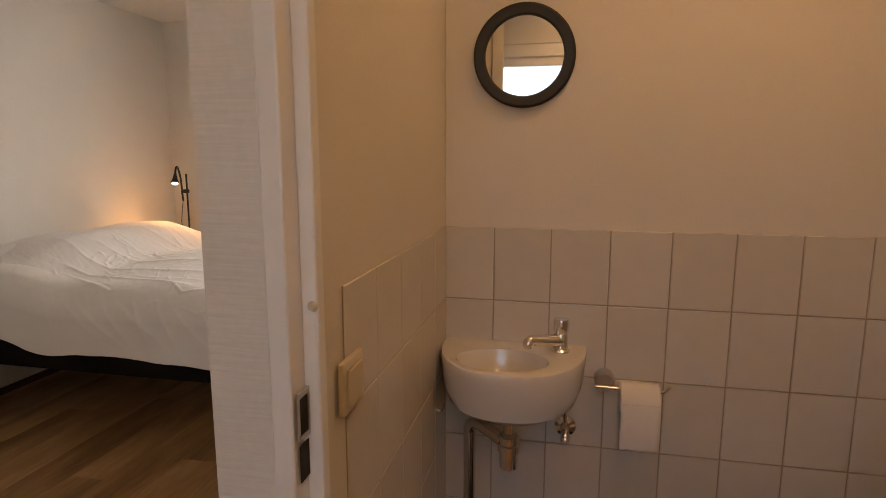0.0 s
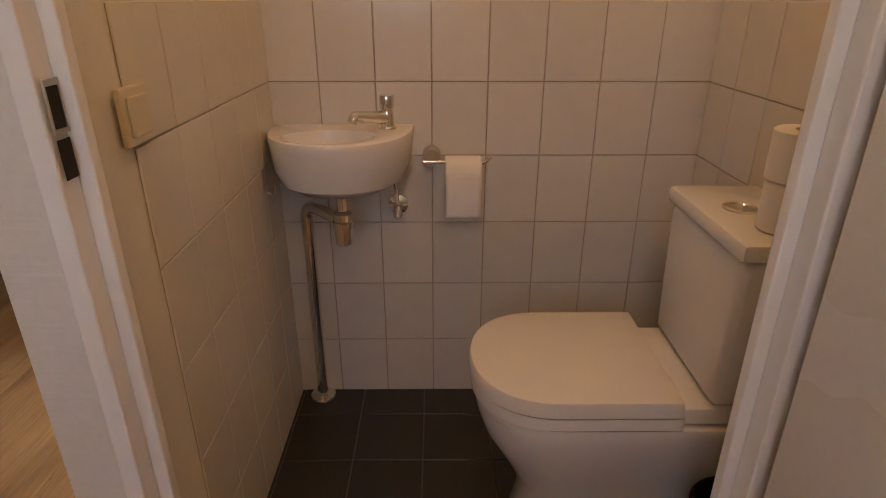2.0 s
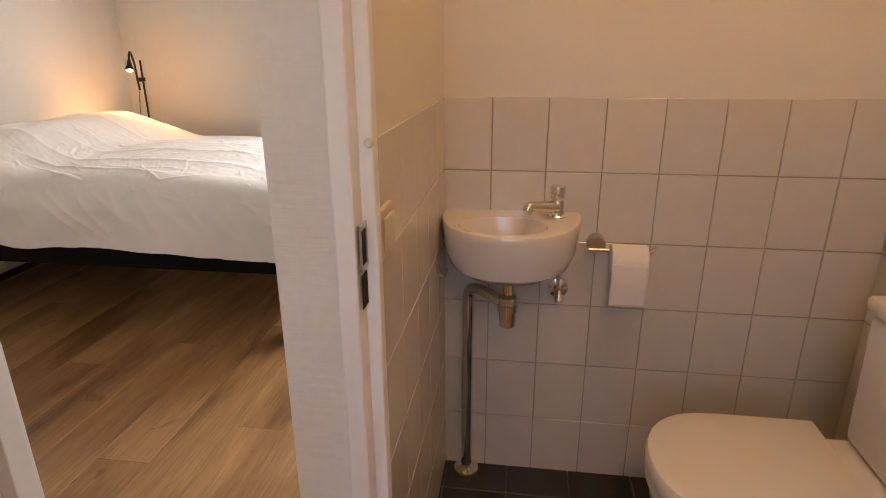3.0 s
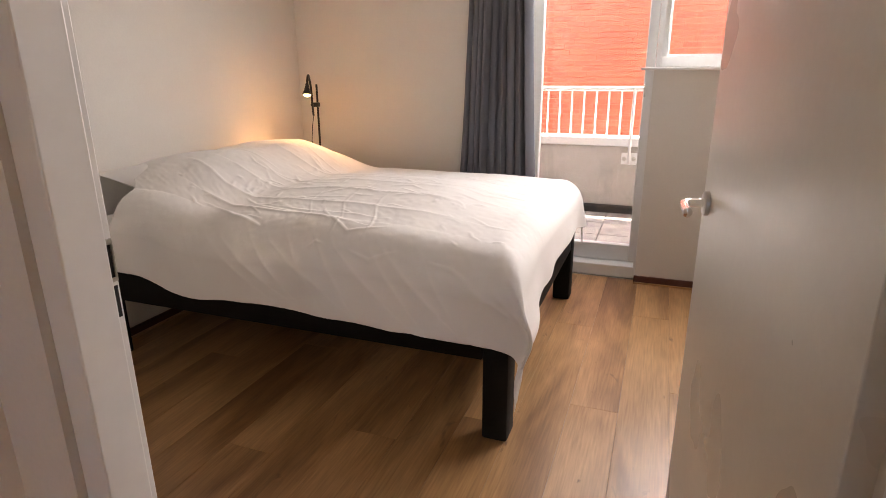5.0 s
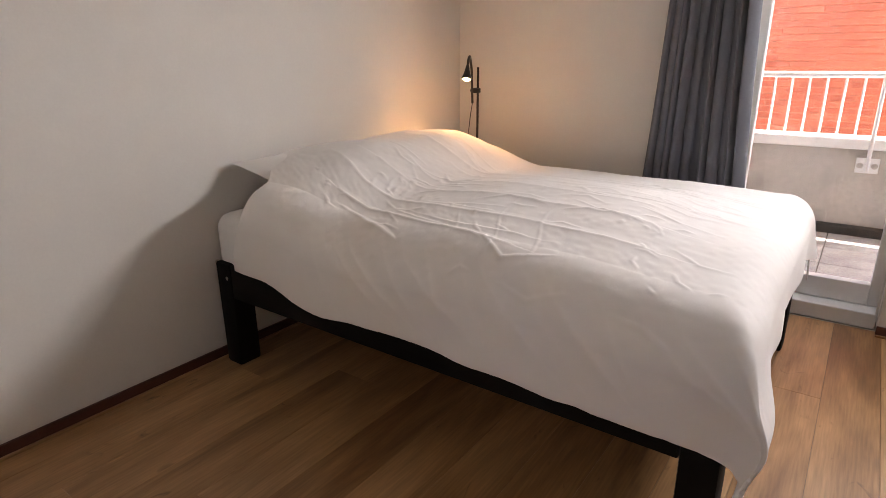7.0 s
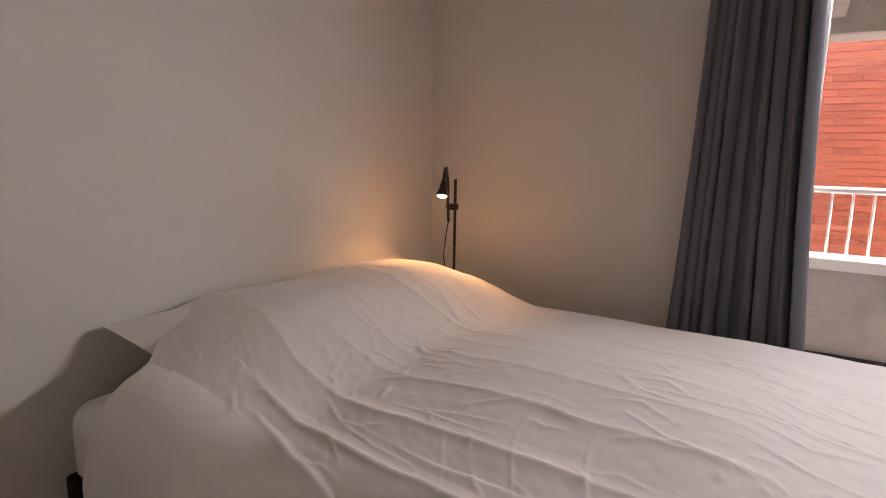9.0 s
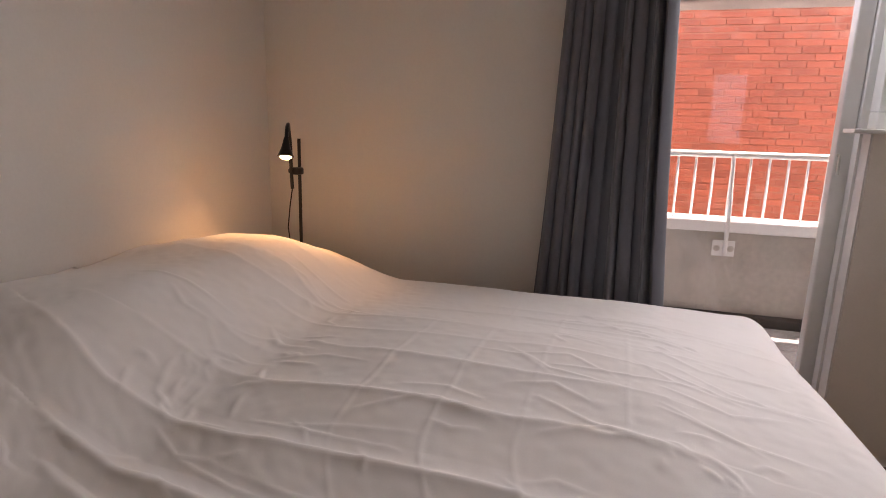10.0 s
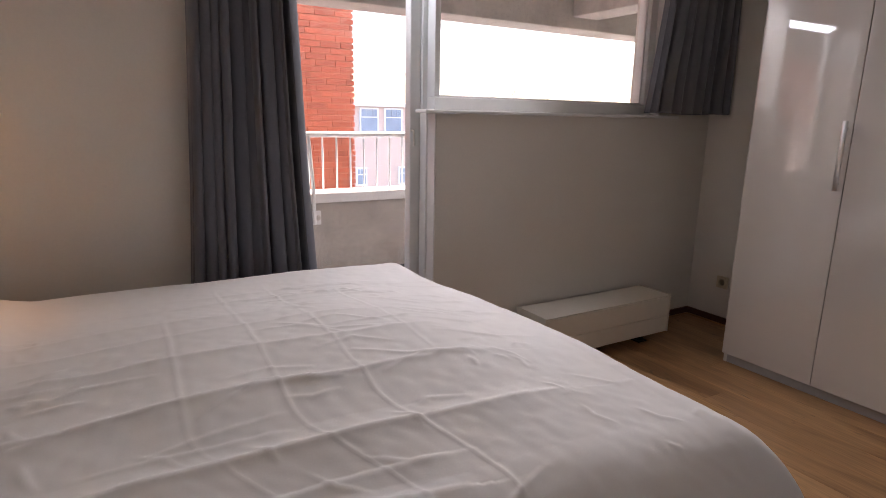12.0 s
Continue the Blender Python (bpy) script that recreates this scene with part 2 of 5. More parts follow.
BRICK = material("orange_red_brick", (0.52, 0.125, 0.06), 0.85, vary=0.14, grain=50, patch=6, bump=0.5, dist=0.005, island=0.16, blotch=((0.60, 0.27, 0.18), 9.0, 0.55))
MORTAR = material("red_mortar", (0.56, 0.22, 0.13), 0.95, vary=0.15, grain=60, bump=0.4, dist=0.004)
FARBRICK = material("pale_far_brick", (0.60, 0.47, 0.41), 0.9, vary=0.15, grain=6, patch=0.6, bump=0.2, stretch=(1, 1, 3))
FARWHITE = material("far_white_paint", (0.75, 0.75, 0.74), 0.5, vary=0.05, grain=4)
FARGLASS = material("far_window_glass", (0.27, 0.33, 0.41), 0.08, vary=0.2, grain=1, bump=0.0)
ROOF = material("dark_roof_tiles", (0.16, 0.09, 0.07), 0.8, vary=0.2, grain=6, bump=0.2)
GROUND = material("street_ground", (0.14, 0.135, 0.125), 0.9, vary=0.25, grain=1.5, patch=0.15, bump=0.2)
BARK = material("tree_bark", (0.10, 0.08, 0.065), 0.9, vary=0.25, grain=20, bump=0.5)
GLASS = glass("window_glass")
FROST = glass("frosted_door_glass", 0.5)
FROST.node_tree.nodes["Principled BSDF"].inputs["Base Color"].default_value = (0.62, 0.74, 0.80, 1)
BULB = glow("warm_bulb", (1.0, 0.60, 0.25), 6.0)
SHADEGLOW = glow("lit_opal_shade", (1.0, 0.66, 0.36), 1.2)


# ---- building helpers ----
def box(bm, x0, x1, y0, y1, z0, z1, bevel=0.0, segs=2):
    vs = [bm.verts.new((x, y, z)) for x in (x0, x1) for y in (y0, y1) for z in (z0, z1)]
    fs = [bm.faces.new([vs[i] for i in q]) for q in ((0, 1, 3, 2), (4, 6, 7, 5), (0, 4, 5, 1), (2, 3, 7, 6), (0, 2, 6, 4), (1, 5, 7, 3))]
    if bevel:
        es = list({e for f in fs for e in f.edges})
        bmesh.ops.bevel(bm, geom=es, offset=bevel, segments=segs, affect="EDGES", profile=0.5)
    return bm


def boxes(*rows, bevel=0.0):
    bm = bmesh.new()
    for r in rows:
        box(bm, *r, bevel=bevel)
    return bm


def tube(bm, pts, r, sides=12, caps=True):
    """A round bar along points; r is one radius or one a point."""
    pts = [Vector(p) for p in pts]
    rs = r if isinstance(r, (list, tuple)) else [r] * len(pts)
    rings, up = [], None
    for i, p in enumerate(pts):
        d = (pts[min(i + 1, len(pts) - 1)] - pts[max(i - 1, 0)]).normalized()
        if up is None:
            up = d.orthogonal().normalized()
        up = (up - d * up.dot(d)).normalized()
        side = d.cross(up)
        rings.append([bm.verts.new(p + (up * math.cos(a) + side * math.sin(a)) * rs[i]) for a in (2 * math.pi * k / sides for k in range(sides))])
    for a, b in zip(rings, rings[1:]):
        for k in range(sides):
            bm.faces.new((a[k], a[(k + 1) % sides], b[(k + 1) % sides], b[k]))
    if caps:
        bm.faces.new(rings[0][::-1])
        bm.faces.new(rings[-1])
    return bm


def lathe(bm, centre, profile, sides=32, axis="z"):
    """A turned body: profile of (radius, height) about an axis through centre."""
    c = Vector(centre)
    rings = []
    for r, h in profile:
        ring = []
        for k in range(sides):
            a = 2 * math.pi * k / sides
            u, v = r * math.cos(a), r * math.sin(a)
            ring.append(bm.verts.new(c + Vector({"z": (u, v, h), "y": (u, h, v), "x": (h, u, v)}[axis])))
        rings.append(ring)
    for a, b in zip(rings, rings[1:]):
        for k in range(sides):
            bm.faces.new((a[k], a[(k + 1) % sides], b[(k + 1) % sides], b[k]))
    if profile[0][0] > 1e-5:
        bm.faces.new(rings[0])
    if profile[-1][0] > 1e-5:
        bm.faces.new(rings[-1])
    bmesh.ops.remove_doubles(bm, verts=bm.verts[:], dist=1e-6)
    return bm


def bend(*pts, r=0.03, n=6):
    """A path through points with rounded corners."""
    pts = [Vector(p) for p in pts]
    out = [pts[0]]
    for a, b, c in zip(pts, pts[1:], pts[2:]):
        u, v = (a - b).normalized(), (c - b).normalized()
        s, e = b + u * r, b + v * r
        for k in range(n + 1):
            t = k / n
            out.append(s * (1 - t) ** 2 + b * 2 * t * (1 - t) + e * t * t)
    return out + [pts[-1]]


def mesh_object(name, bm, mat, smooth=False):
    bmesh.ops.recalc_face_normals(bm, faces=bm.faces[:])
    me = bpy.data.meshes.new(name)
    bm.to_mesh(me)
    bm.free()
    me.materials.append(mat)
    if smooth:
        me.shade_smooth()
        me.set_sharp_from_angle(angle=radians(38))
    return new(name, me)


def structure(name, bm, mat, label, category):
    return tagged(mesh_object(name, bm, mat), label, category, kind="structure")


def thing(name, at, label, category, group="", kind=""):
    ob = new(name)
    ob.location = at
    ob.empty_display_size = 0.05
    return tagged(ob, label, category, group, kind)


def under(ob, parent):
    """Hang ob, built in world places, under its parent."""
    ob.parent = parent
    ob.matrix_parent_inverse = parent.matrix_basis.inverted()
    return ob


def part(name, bm, mat, parent, label="", smooth=False):
    ob = under(mesh_object(name, bm, mat, smooth), parent)
    return tagged(ob, label)


def piece_mesh(name, sx, sy, sz, mat, chamfer=0.0015):
    """One slab with chamfered upper edges, for tiles, planks and bricks; centred, sz along z up from 0."""
    bm = bmesh.new()
    lo = [bm.verts.new((x * sx / 2, y * sy / 2, 0)) for x, y in ((-1, -1), (1, -1), (1, 1), (-1, 1))]
    mi = [bm.verts.new((x * sx / 2, y * sy / 2, sz - chamfer)) for x, y in ((-1, -1), (1, -1), (1, 1), (-1, 1))]
    hi = [bm.verts.new((x * (sx / 2 - chamfer), y * (sy / 2 - chamfer), sz)) for x, y in ((-1, -1), (1, -1), (1, 1), (-1, 1))]
    for a, b in ((lo, mi), (mi, hi)):
        for k in range(4):
            bm.faces.new((a[k], a[(k + 1) % 4], b[(k + 1) % 4], b[k]))
    bm.faces.new(hi)
    bm.faces.new(lo[::-1])
    me = bpy.data.meshes.new(name)
    bm.to_mesh(me)
    bm.free()
    me.materials.append(mat)
    return me


MESHES = {}


def piece(name, parent, sx, sy, sz, mat, m, chamfer=0.0015):
    key = (name, round(sx, 4), round(sy, 4), round(sz, 4))
    if key not in MESHES:
        MESHES[key] = piece_mesh(name, sx, sy, sz, mat, chamfer)
    ob = new(name, MESHES[key])
    ob.matrix_basis = m
    return under(ob, parent)


def sheet(name, grid, mat, thick=0.0):
    """A smooth surface from an array of points, rows x columns x 3."""
    r, c, _ = grid.shape
    idx = np.arange(r * c).reshape(r, c)
    q = np.stack([idx[:-1, :-1], idx[:-1, 1:], idx[1:, 1:], idx[1:, :-1]], -1).reshape(-1, 4)
    me = bpy.data.meshes.new(name)
    me.from_pydata(grid.reshape(-1, 3).tolist(), [], q.tolist())
    me.materials.append(mat)
    me.shade_smooth()
    ob = new(name, me)
    if thick:
        s = ob.modifiers.new("thickness", "SOLIDIFY")
        s.thickness, s.offset = thick, 0
    return ob


# ---- the rooms ----
H = 2.45
XW, XE, YN, YD = -3.145, 1.36, 4.23, 4.36   # bedroom west, east and north faces, plane of the balcony door
TB, TW, TE = 1.50, -0.258, 0.946           # toilet back, west and east faces
structure("wall_west", boxes((XW - 0.15, XW, 0.85, 4.55, 0, H)), PAINT, "smooth white painted bedroom wall behind the bed", "wall")
structure("wall_north", boxes((XW, -1.50, YN, YN + 0.25, 0, H), (-0.695, XE, YN, YN + 0.25, 0, 1.335), (-1.50, XE, YN + 0.03, YN + 0.25, 2.22, H), (0.88, XE, YN + 0.002, YN + 0.25, 1.335, 2.22)), PAINT,
          "white painted outer wall with balcony door and wide window", "wall")
structure("wall_east", boxes((XE, XE + 0.12, 1.6, 4.55, 0, H)), PAINT, "white painted wall beside the wardrobe", "wall")
structure("wall_south", boxes((XW, -1.33, 0.905, 0.978, 0, H), (-1.33, -0.345, 0.905, 0.978, 2.121, H)), PAINT, "white painted partition with the bedroom doorway", "wall")
structure("wall_toilet_west", boxes((-0.338, TW, 0.53, 1.60, 0, H), (-0.39, -0.346, 0.986, 1.02, 0, H)), PLASTER, "painted partition between toilet and bedroom", "wall")
structure("wall_toilet_north", boxes((-0.257, XE + 0.12, TB, 1.60, 0, H)), PLASTER, "painted toilet wall, tiled below", "wall")
structure("wall_toilet_east", boxes((TE, TE + 0.1, 0.53, 1.499, 0, H)), PLASTER, "painted toilet side wall, tiled below", "wall")
structure("wall_hall_north", boxes((-0.338, -0.2535, 0.520, 0.529, 0, H), (0.688, 1.15, 0.520, 0.529, 0, H), (-0.264, 0.688, 0.520, 0.60, 2.12, H)), RIBBED,
          "hall wall between doorways with ribbed white wall covering", "wall")
structure("wall_hall_west", boxes((-1.56, -1.45, -1.2, 0.90, 0, H), (-1.45, -1.335, 0.89, 0.904, 0, H)), PAINT, "white painted hall wall", "wall")
structure("wall_hall_east", boxes((1.15, 1.25, -1.2, 0.6, 0, H)), PAINT, "white painted hall end wall", "wall")
structure("wall_hall_south", boxes((-1.45, -0.55, -1.2, -1.1, 0, H), (0.40, 1.15, -1.2, -1.1, 0, H), (-0.55, 0.40, -1.2, -1.1, 2.15, H)), PAINT, "white painted hall wall opposite the toilet", "wall")
structure("ceiling", boxes((XW - 0.15, 1.5, -1.2, 4.55, H, H + 0.2)), CEIL, "plain white painted ceiling", "ceiling")

# skirtings, dark red-brown
bm = boxes((XW, XW + 0.014, 0.99, YN, 0.004, 0.055), (XW + 0.014, -1.48, YN - 0.014, YN, 0.004, 0.055), (-0.70, XE, YN - 0.014, YN, 0.004, 0.055), (XE - 0.014, XE, 1.62, YN - 0.014, 0.004, 0.055), bevel=0.002)
structure("baseboard", bm, BASE, "narrow dark red-brown wooden skirting board", "baseboard")
tr = structure("trim", boxes((XW + 0.014, XW + 0.026, 0.99, YN - 0.02, 0.004, 0.016), (-0.70, XE - 0.014, YN - 0.026, YN - 0.014, 0.004, 0.016), (XE - 0.026, XE - 0.014, 3.6, YN - 0.03, 0.004, 0.016), bevel=0.003), OAK,
               "slim oak quadrant bead along the skirting", "trim")


def steel_frame(name, xl, xr, yf, yr, yb, top, room_side, label):
    """A folded steel door frame: front flange, stop and rebate, on both sides and above. xl, xr: clear width."""
    f = thing(name, ((xl + xr) / 2, yf, 0), label, "door frame", kind="structure")
    for side, x, s in (("jamb", xl, 1), ("jamb", xr, -1)):
        bm = bmesh.new()
        lo, hi = sorted((x - s * 0.045, x))
        l2, h2 = sorted((x - s * 0.045, x - s * 0.018))
        if room_side:
            box(bm, lo, hi, yf, yr, 0, top, 0.003)
            box(bm, l2, h2, yr, yb, 0, top + 0.018, 0.002)
        else:
            box(bm, l2, h2, yf, yr, 0, top + 0.018, 0.003)
            box(bm, lo, hi, yr, yb, 0, top, 0.003)
        part(side, bm, LACQUER, f)
    part("head", boxes((xl - 0.045, xr + 0.045, yf + 0.002, yb - 0.002, top, top + 0.05), bevel=0.003), LACQUER, f)
    return f


def strike(parent, x, y0, y1, ztop, s):
    """Latch plate; thin dark plates paint the shade of its opening and of the bolt slot below it."""
    h = 0.112
    bm = bmesh.new()
    for z0, z1 in ((ztop - 0.008, ztop), (ztop - 0.06, ztop - 0.054)):
        box(bm, *sorted((x, x + s * 0.003)), y0, y1, z0, z1, 0.0008)
    for ya, yb in ((y0, y0 + 0.003), (y1 - 0.003, y1)):
        box(bm, *sorted((x, x + s * 0.003)), ya, yb, ztop - 0.055, ztop - 0.007, 0.0005)
    pl = part("strike_plate", bm, STEEL, parent, "worn steel strike plate")
    bm = bmesh.new()
    box(bm, *sorted((x, x + s * 0.0012)), y0 + 0.003, y1 - 0.003, ztop - 0.054, ztop - 0.008)
    box(bm, *sorted((x, x + s * 0.0012)), y0 + 0.003, y1 - 0.002, ztop - h, ztop - 0.066, 0.0005)
    part("latch_hole_shade", bm, HOLESHADE, pl, "thin dark plates painting the shade of the latch opening and bolt slot")


toilet_frame = steel_frame("door_frame_toilet", -0.208, 0.632, 0.504, 0.542, 0.564, 2.07, False, "white lacquered steel toilet door frame with strike plate")
strike(toilet_frame, -0.223, 0.509, 0.538, 1.137, 1)
bm = bmesh.new()
lathe(bm, (-0.214, 0.542, 1.232), [(0.0, -0.005), (0.004, -0.005), (0.0065, -0.001), (0.0065, 0.001)], 12, "y")
part("rubber_buffer", bm, PLASTIC, toilet_frame, "small yellowed rubber door buffer", True)
bed_frame_door = steel_frame("door_frame_bedroom", -1.275, -0.405, 0.893, 0.958, 0.980, 2.07, True, "white lacquered steel bedroom door frame with strike plate")
strike(bed_frame_door, -1.293, 0.960, 0.978, 1.132, 1)


def lever(parent, at, out, along, length=0.10):
    """Rosette, neck and curved lever of a door handle."""
    a, o, l = Vector(at), Vector(out).normalized(), Vector(along).normalized()
    bm = bmesh.new()
    tube(bm, [a, a + o * 0.009, a + o * 0.011], [0.027, 0.027, 0.023], 24)
    ro = part("rosette", bm, STEEL, parent, "round steel rosette", True)
    bm = bmesh.new()
    tube(bm, bend(a + o * 0.010, a + o * 0.052, a + o * 0.056 + l * length, r=0.022), 0.0095, 14)
    lathe_end = a + o * 0.056 + l * length
    tube(bm, [lathe_end, lathe_end + l * 0.004, lathe_end + l * 0.006], [0.0105, 0.009, 0.003], 14)
    part("lever", bm, CHROME, parent, "polished steel lever handle", True)


def door_leaf(name, hinge, free, top, thick, label, handle_z, handle_side, mat, plain=True):
    """A flush door leaf standing open from hinge to free end."""
    h, f = Vector((*hinge, 0)), Vector((*free, 0))
    d = (f - h).normalized()
    n = Vector((-d.y, d.x, 0))
    t = thing(name, h, label, "door", kind="structure")
    bm = bmesh.new()
    w = (f - h).length
    box(bm, 0, w, -thick / 2, thick / 2, 0.008, top, 0.002)
    m = Matrix(((d.x, n.x, 0, h.x), (d.y, n.y, 0, h.y), (0, 0, 1, 0), (0, 0, 0, 1)))
    bmesh.ops.transform(bm, matrix=m, verts=bm.verts[:])
    part("leaf", bm, mat, t)
    at = h + d * (w - 0.062) + Vector((0, 0, handle_z))
    for s in handle_side:
        lever(t, at + n * s * thick / 2, n * s, -d)
    for z in (0.25, 1.85):
        bm = bmesh.new()
        tube(bm, [h + n * 0.024 + Vector((0, 0, z)), h + n * 0.024 + Vector((0, 0, z + 0.075))], 0.007, 12)
        part("hinge", bm, STEEL, t, "steel pin hinge", True)
    return t


door_leaf("door_bedroom", (-0.402, 1.012), (-0.492, 1.872), 2.065, 0.038, "plain cream flush bedroom door standing open with steel lever", 1.06, (1, -1), LEAFPAINT)
door_leaf("door_toilet", (0.672, 0.478), (0.752, -0.330), 2.065, 0.038, "plain cream flush toilet door standing open", 1.06, (1,), LEAFPAINT)

# opposite door with transom, in the hall
od = thing("door_hall", (-0.07, -1.12, 0), "white hall door with large frosted pane, daylight behind", "door", kind="structure")
part("leaf", boxes((-0.50, -0.40, -1.14, -1.10, 0.008, 2.06), (0.25, 0.35, -1.14, -1.10, 0.008, 2.06), (-0.40, 0.25, -1.14, -1.10, 0.008, 1.15), (-0.40, 0.25, -1.14, -1.10, 2.0, 2.06), bevel=0.002), LACQUER, od)
pn = part("pane", boxes((-0.405, 0.255, -1.124, -1.116, 1.145, 2.005)), FROST, od, "frosted glass pane")
pn.visible_shadow = False
part("frame", boxes((-0.55, -0.50, -1.17, -1.085, 0, 2.10), (0.35, 0.40, -1.17, -1.085, 0, 2.10), (-0.55, 0.40, -1.17, -1.085, 2.06, 2.14), bevel=0.003), LACQUER, od)
lever(od, (0.29, -1.10, 1.05), (0, 1, 0), (-1, 0, 0))

# ceiling lamps: the hall's, and an unseen one added to light the toilet
def ceiling_lamp(x, y, r, label):
    cl = thing("ceiling_lamp", (x, y, H), label, "lamp", group="round ceiling lamps")
    bm = bmesh.new()
    lathe(bm, (x, y, H), [(r, 0.0), (r, -0.018), (r - 0.01, -0.022), (0.0, -0.022)], 40)
    part("mount", bm, RAILPAINT, cl, "", True)
    bm = bmesh.new()
    lathe(bm, (x, y, H), [(r - 0.005, -0.023), (r - 0.007, -0.034), (r - 0.02, -0.046), (r - 0.023, -0.05)], 40)
    part("shade", bm, SHADEGLOW, cl, "glowing opal shade rim", True)


ceiling_lamp(0.25, -0.60, 0.145, "round opal glass ceiling lamp, lit warm, in the hall")
ceiling_lamp(0.40, 0.98, 0.125, "small round opal ceiling lamp, unseen, added to light the toilet warm")

# ---- balcony door and window ----
YDB = 4.435
bd = thing("door_balcony", (-1.08, YDB, 0), "white framed glazed balcony door beside grey curtain", "door", kind="structure")
bm = boxes((-1.50, -1.460, YDB - 0.05, YDB + 0.04, 0.03, 2.22), (-0.692, -0.640, YDB - 0.05, YDB + 0.04, 0.03, 2.22), (-1.46, -0.692, YDB - 0.05, YDB + 0.04, 2.17, 2.22), bevel=0.004)
part("frame", bm, LACQUER, bd)
part("threshold", boxes((-1.50, -0.703, YDB - 0.135, YDB + 0.045, 0.004, 0.085), bevel=0.006), LACQUER, bd, "white painted threshold")
part("stile", boxes((-1.458, -1.392, YDB - 0.035, YDB + 0.03, 0.088, 2.168), bevel=0.006), LACQUER, bd)
rs = part("stile", boxes((-0.752, -0.694, YDB - 0.035, YDB + 0.03, 0.088, 2.168), bevel=0.006), LACQUER, bd)
part("rail", boxes((-1.392, -0.752, YDB - 0.035, YDB + 0.03, 0.088, 0.200), bevel=0.005), LACQUER, bd, "deep white bottom rail")
part("rail", boxes((-1.392, -0.752, YDB - 0.035, YDB + 0.03, 2.09, 2.168), bevel=0.005), LACQUER, bd)
pn = part("pane", boxes((-1.394, -0.750, YDB - 0.006, YDB + 0.006, 0.196, 2.095)), GLASS, bd, "clear glass pane")
pn.visible_shadow = False
bm = bmesh.new()
tube(bm, bend((-0.742, YDB - 0.036, 1.250), (-0.742, YDB - 0.062, 1.250), (-0.742, YDB - 0.064, 1.175), r=0.012), 0.0055)
part("handle", bm, STEEL, rs, "small steel door handle", True)
# wooden reveal on the parapet's free end
structure("reveal_board", boxes((-0.702, -0.6955, YN + 0.004, YDB - 0.05, 0.05, 1.334), (-0.712, -0.6955, YN + 0.075, YN + 0.082, 0.05, 1.334), bevel=0.001), LACQUER, "white painted board on the free end of the low wall", "trim")

wd = thing("window_1", (0.08, YD, 1.36), "wide white framed window above the low wall", "window", kind="structure")
bm = boxes((-0.664, 0.88, YD - 0.05, YD + 0.05, 1.352, 1.415), (-0.664, 0.88, YD - 0.05, YD + 0.05, 2.15, 2.22), (-0.664, -0.632, YD - 0.05, YD + 0.05, 1.415, 2.15), (0.82, 0.88, YD - 0.05, YD + 0.05, 1.415, 2.15), bevel=0.004)
part("window_frame", bm, LACQUER, wd)
bm = boxes((-0.632, 0.82, YD - 0.025, YD - 0.012, 1.415, 1.426), (-0.632, -0.622, YD - 0.025, YD - 0.012, 1.426, 2.15), (0.808, 0.82, YD - 0.025, YD - 0.012, 1.426, 2.15), bevel=0.002)
part("glazing_bead", bm, LACQUER, wd)
pn = part("pane", boxes((-0.633, 0.821, YD - 0.006, YD + 0.006, 1.412, 2.153)), GLASS, wd, "clear glass pane")
pn.visible_shadow = False
part("window_sill", boxes((-0.768, 1.03, YN - 0.028, YD - 0.045, 1.336, 1.352), bevel=0.004), LACQUER, wd, "thin white window sill board")

# ---- balcony and outside ----
DZ = 0.11
structure("balcony_floor", boxes((-6, 6, YN + 0.251, 5.86, DZ - 0.25, DZ)), CONCRETE, "concrete balcony slab", "floor")
structure("parapet", boxes((-6, 6, 5.70, 5.86, DZ, 0.708)), CONCRETE, "weathered concrete balcony parapet with stains", "parapet")
structure("upstand", boxes((-6, 6, 5.62, 5.699, DZ + 0.002, DZ + 0.085), bevel=0.01), BITUMEN, "black bitumen strip at the foot of the parapet", "trim")
structure("parapet_cap", boxes((-6, 6, 5.655, 5.90, 0.712, 0.782), bevel=0.008), RAILPAINT, "broad white painted parapet coping", "trim")
structure("outer_wall", boxes((-6, XW - 0.15, YN + 0.03, YN + 0.25, -6, 2.7), (XE + 0.12, 6, YN + 0.03, YN + 0.25, -6, 2.7), (XW - 0.15, XE + 0.12, YN + 0.03, YN + 0.249, -6, 0)), CONCRETE, "concrete outer wall of the flat", "wall")
structure("balcony_ceiling", boxes((-6, 6, YN + 0.25, 5.60, 2.42, 2.62)), CONCRETE, "concrete slab of the balcony above", "ceiling")
structure("edge_beam", boxes((-6, 6, 5.602, 5.90, 2.05, 2.62), bevel=0.01), CONCRETE, "rough concrete edge beam above the balcony", "beam")
for x in (-4.6, -1.6, 1.35, 4.3):
    structure("cross_beam", boxes((x, x + 0.28, YN + 0.251, 5.60, 2.14, 2.419), bevel=0.01), CONCRETE, "rough concrete cross beam under the slab", "beam")

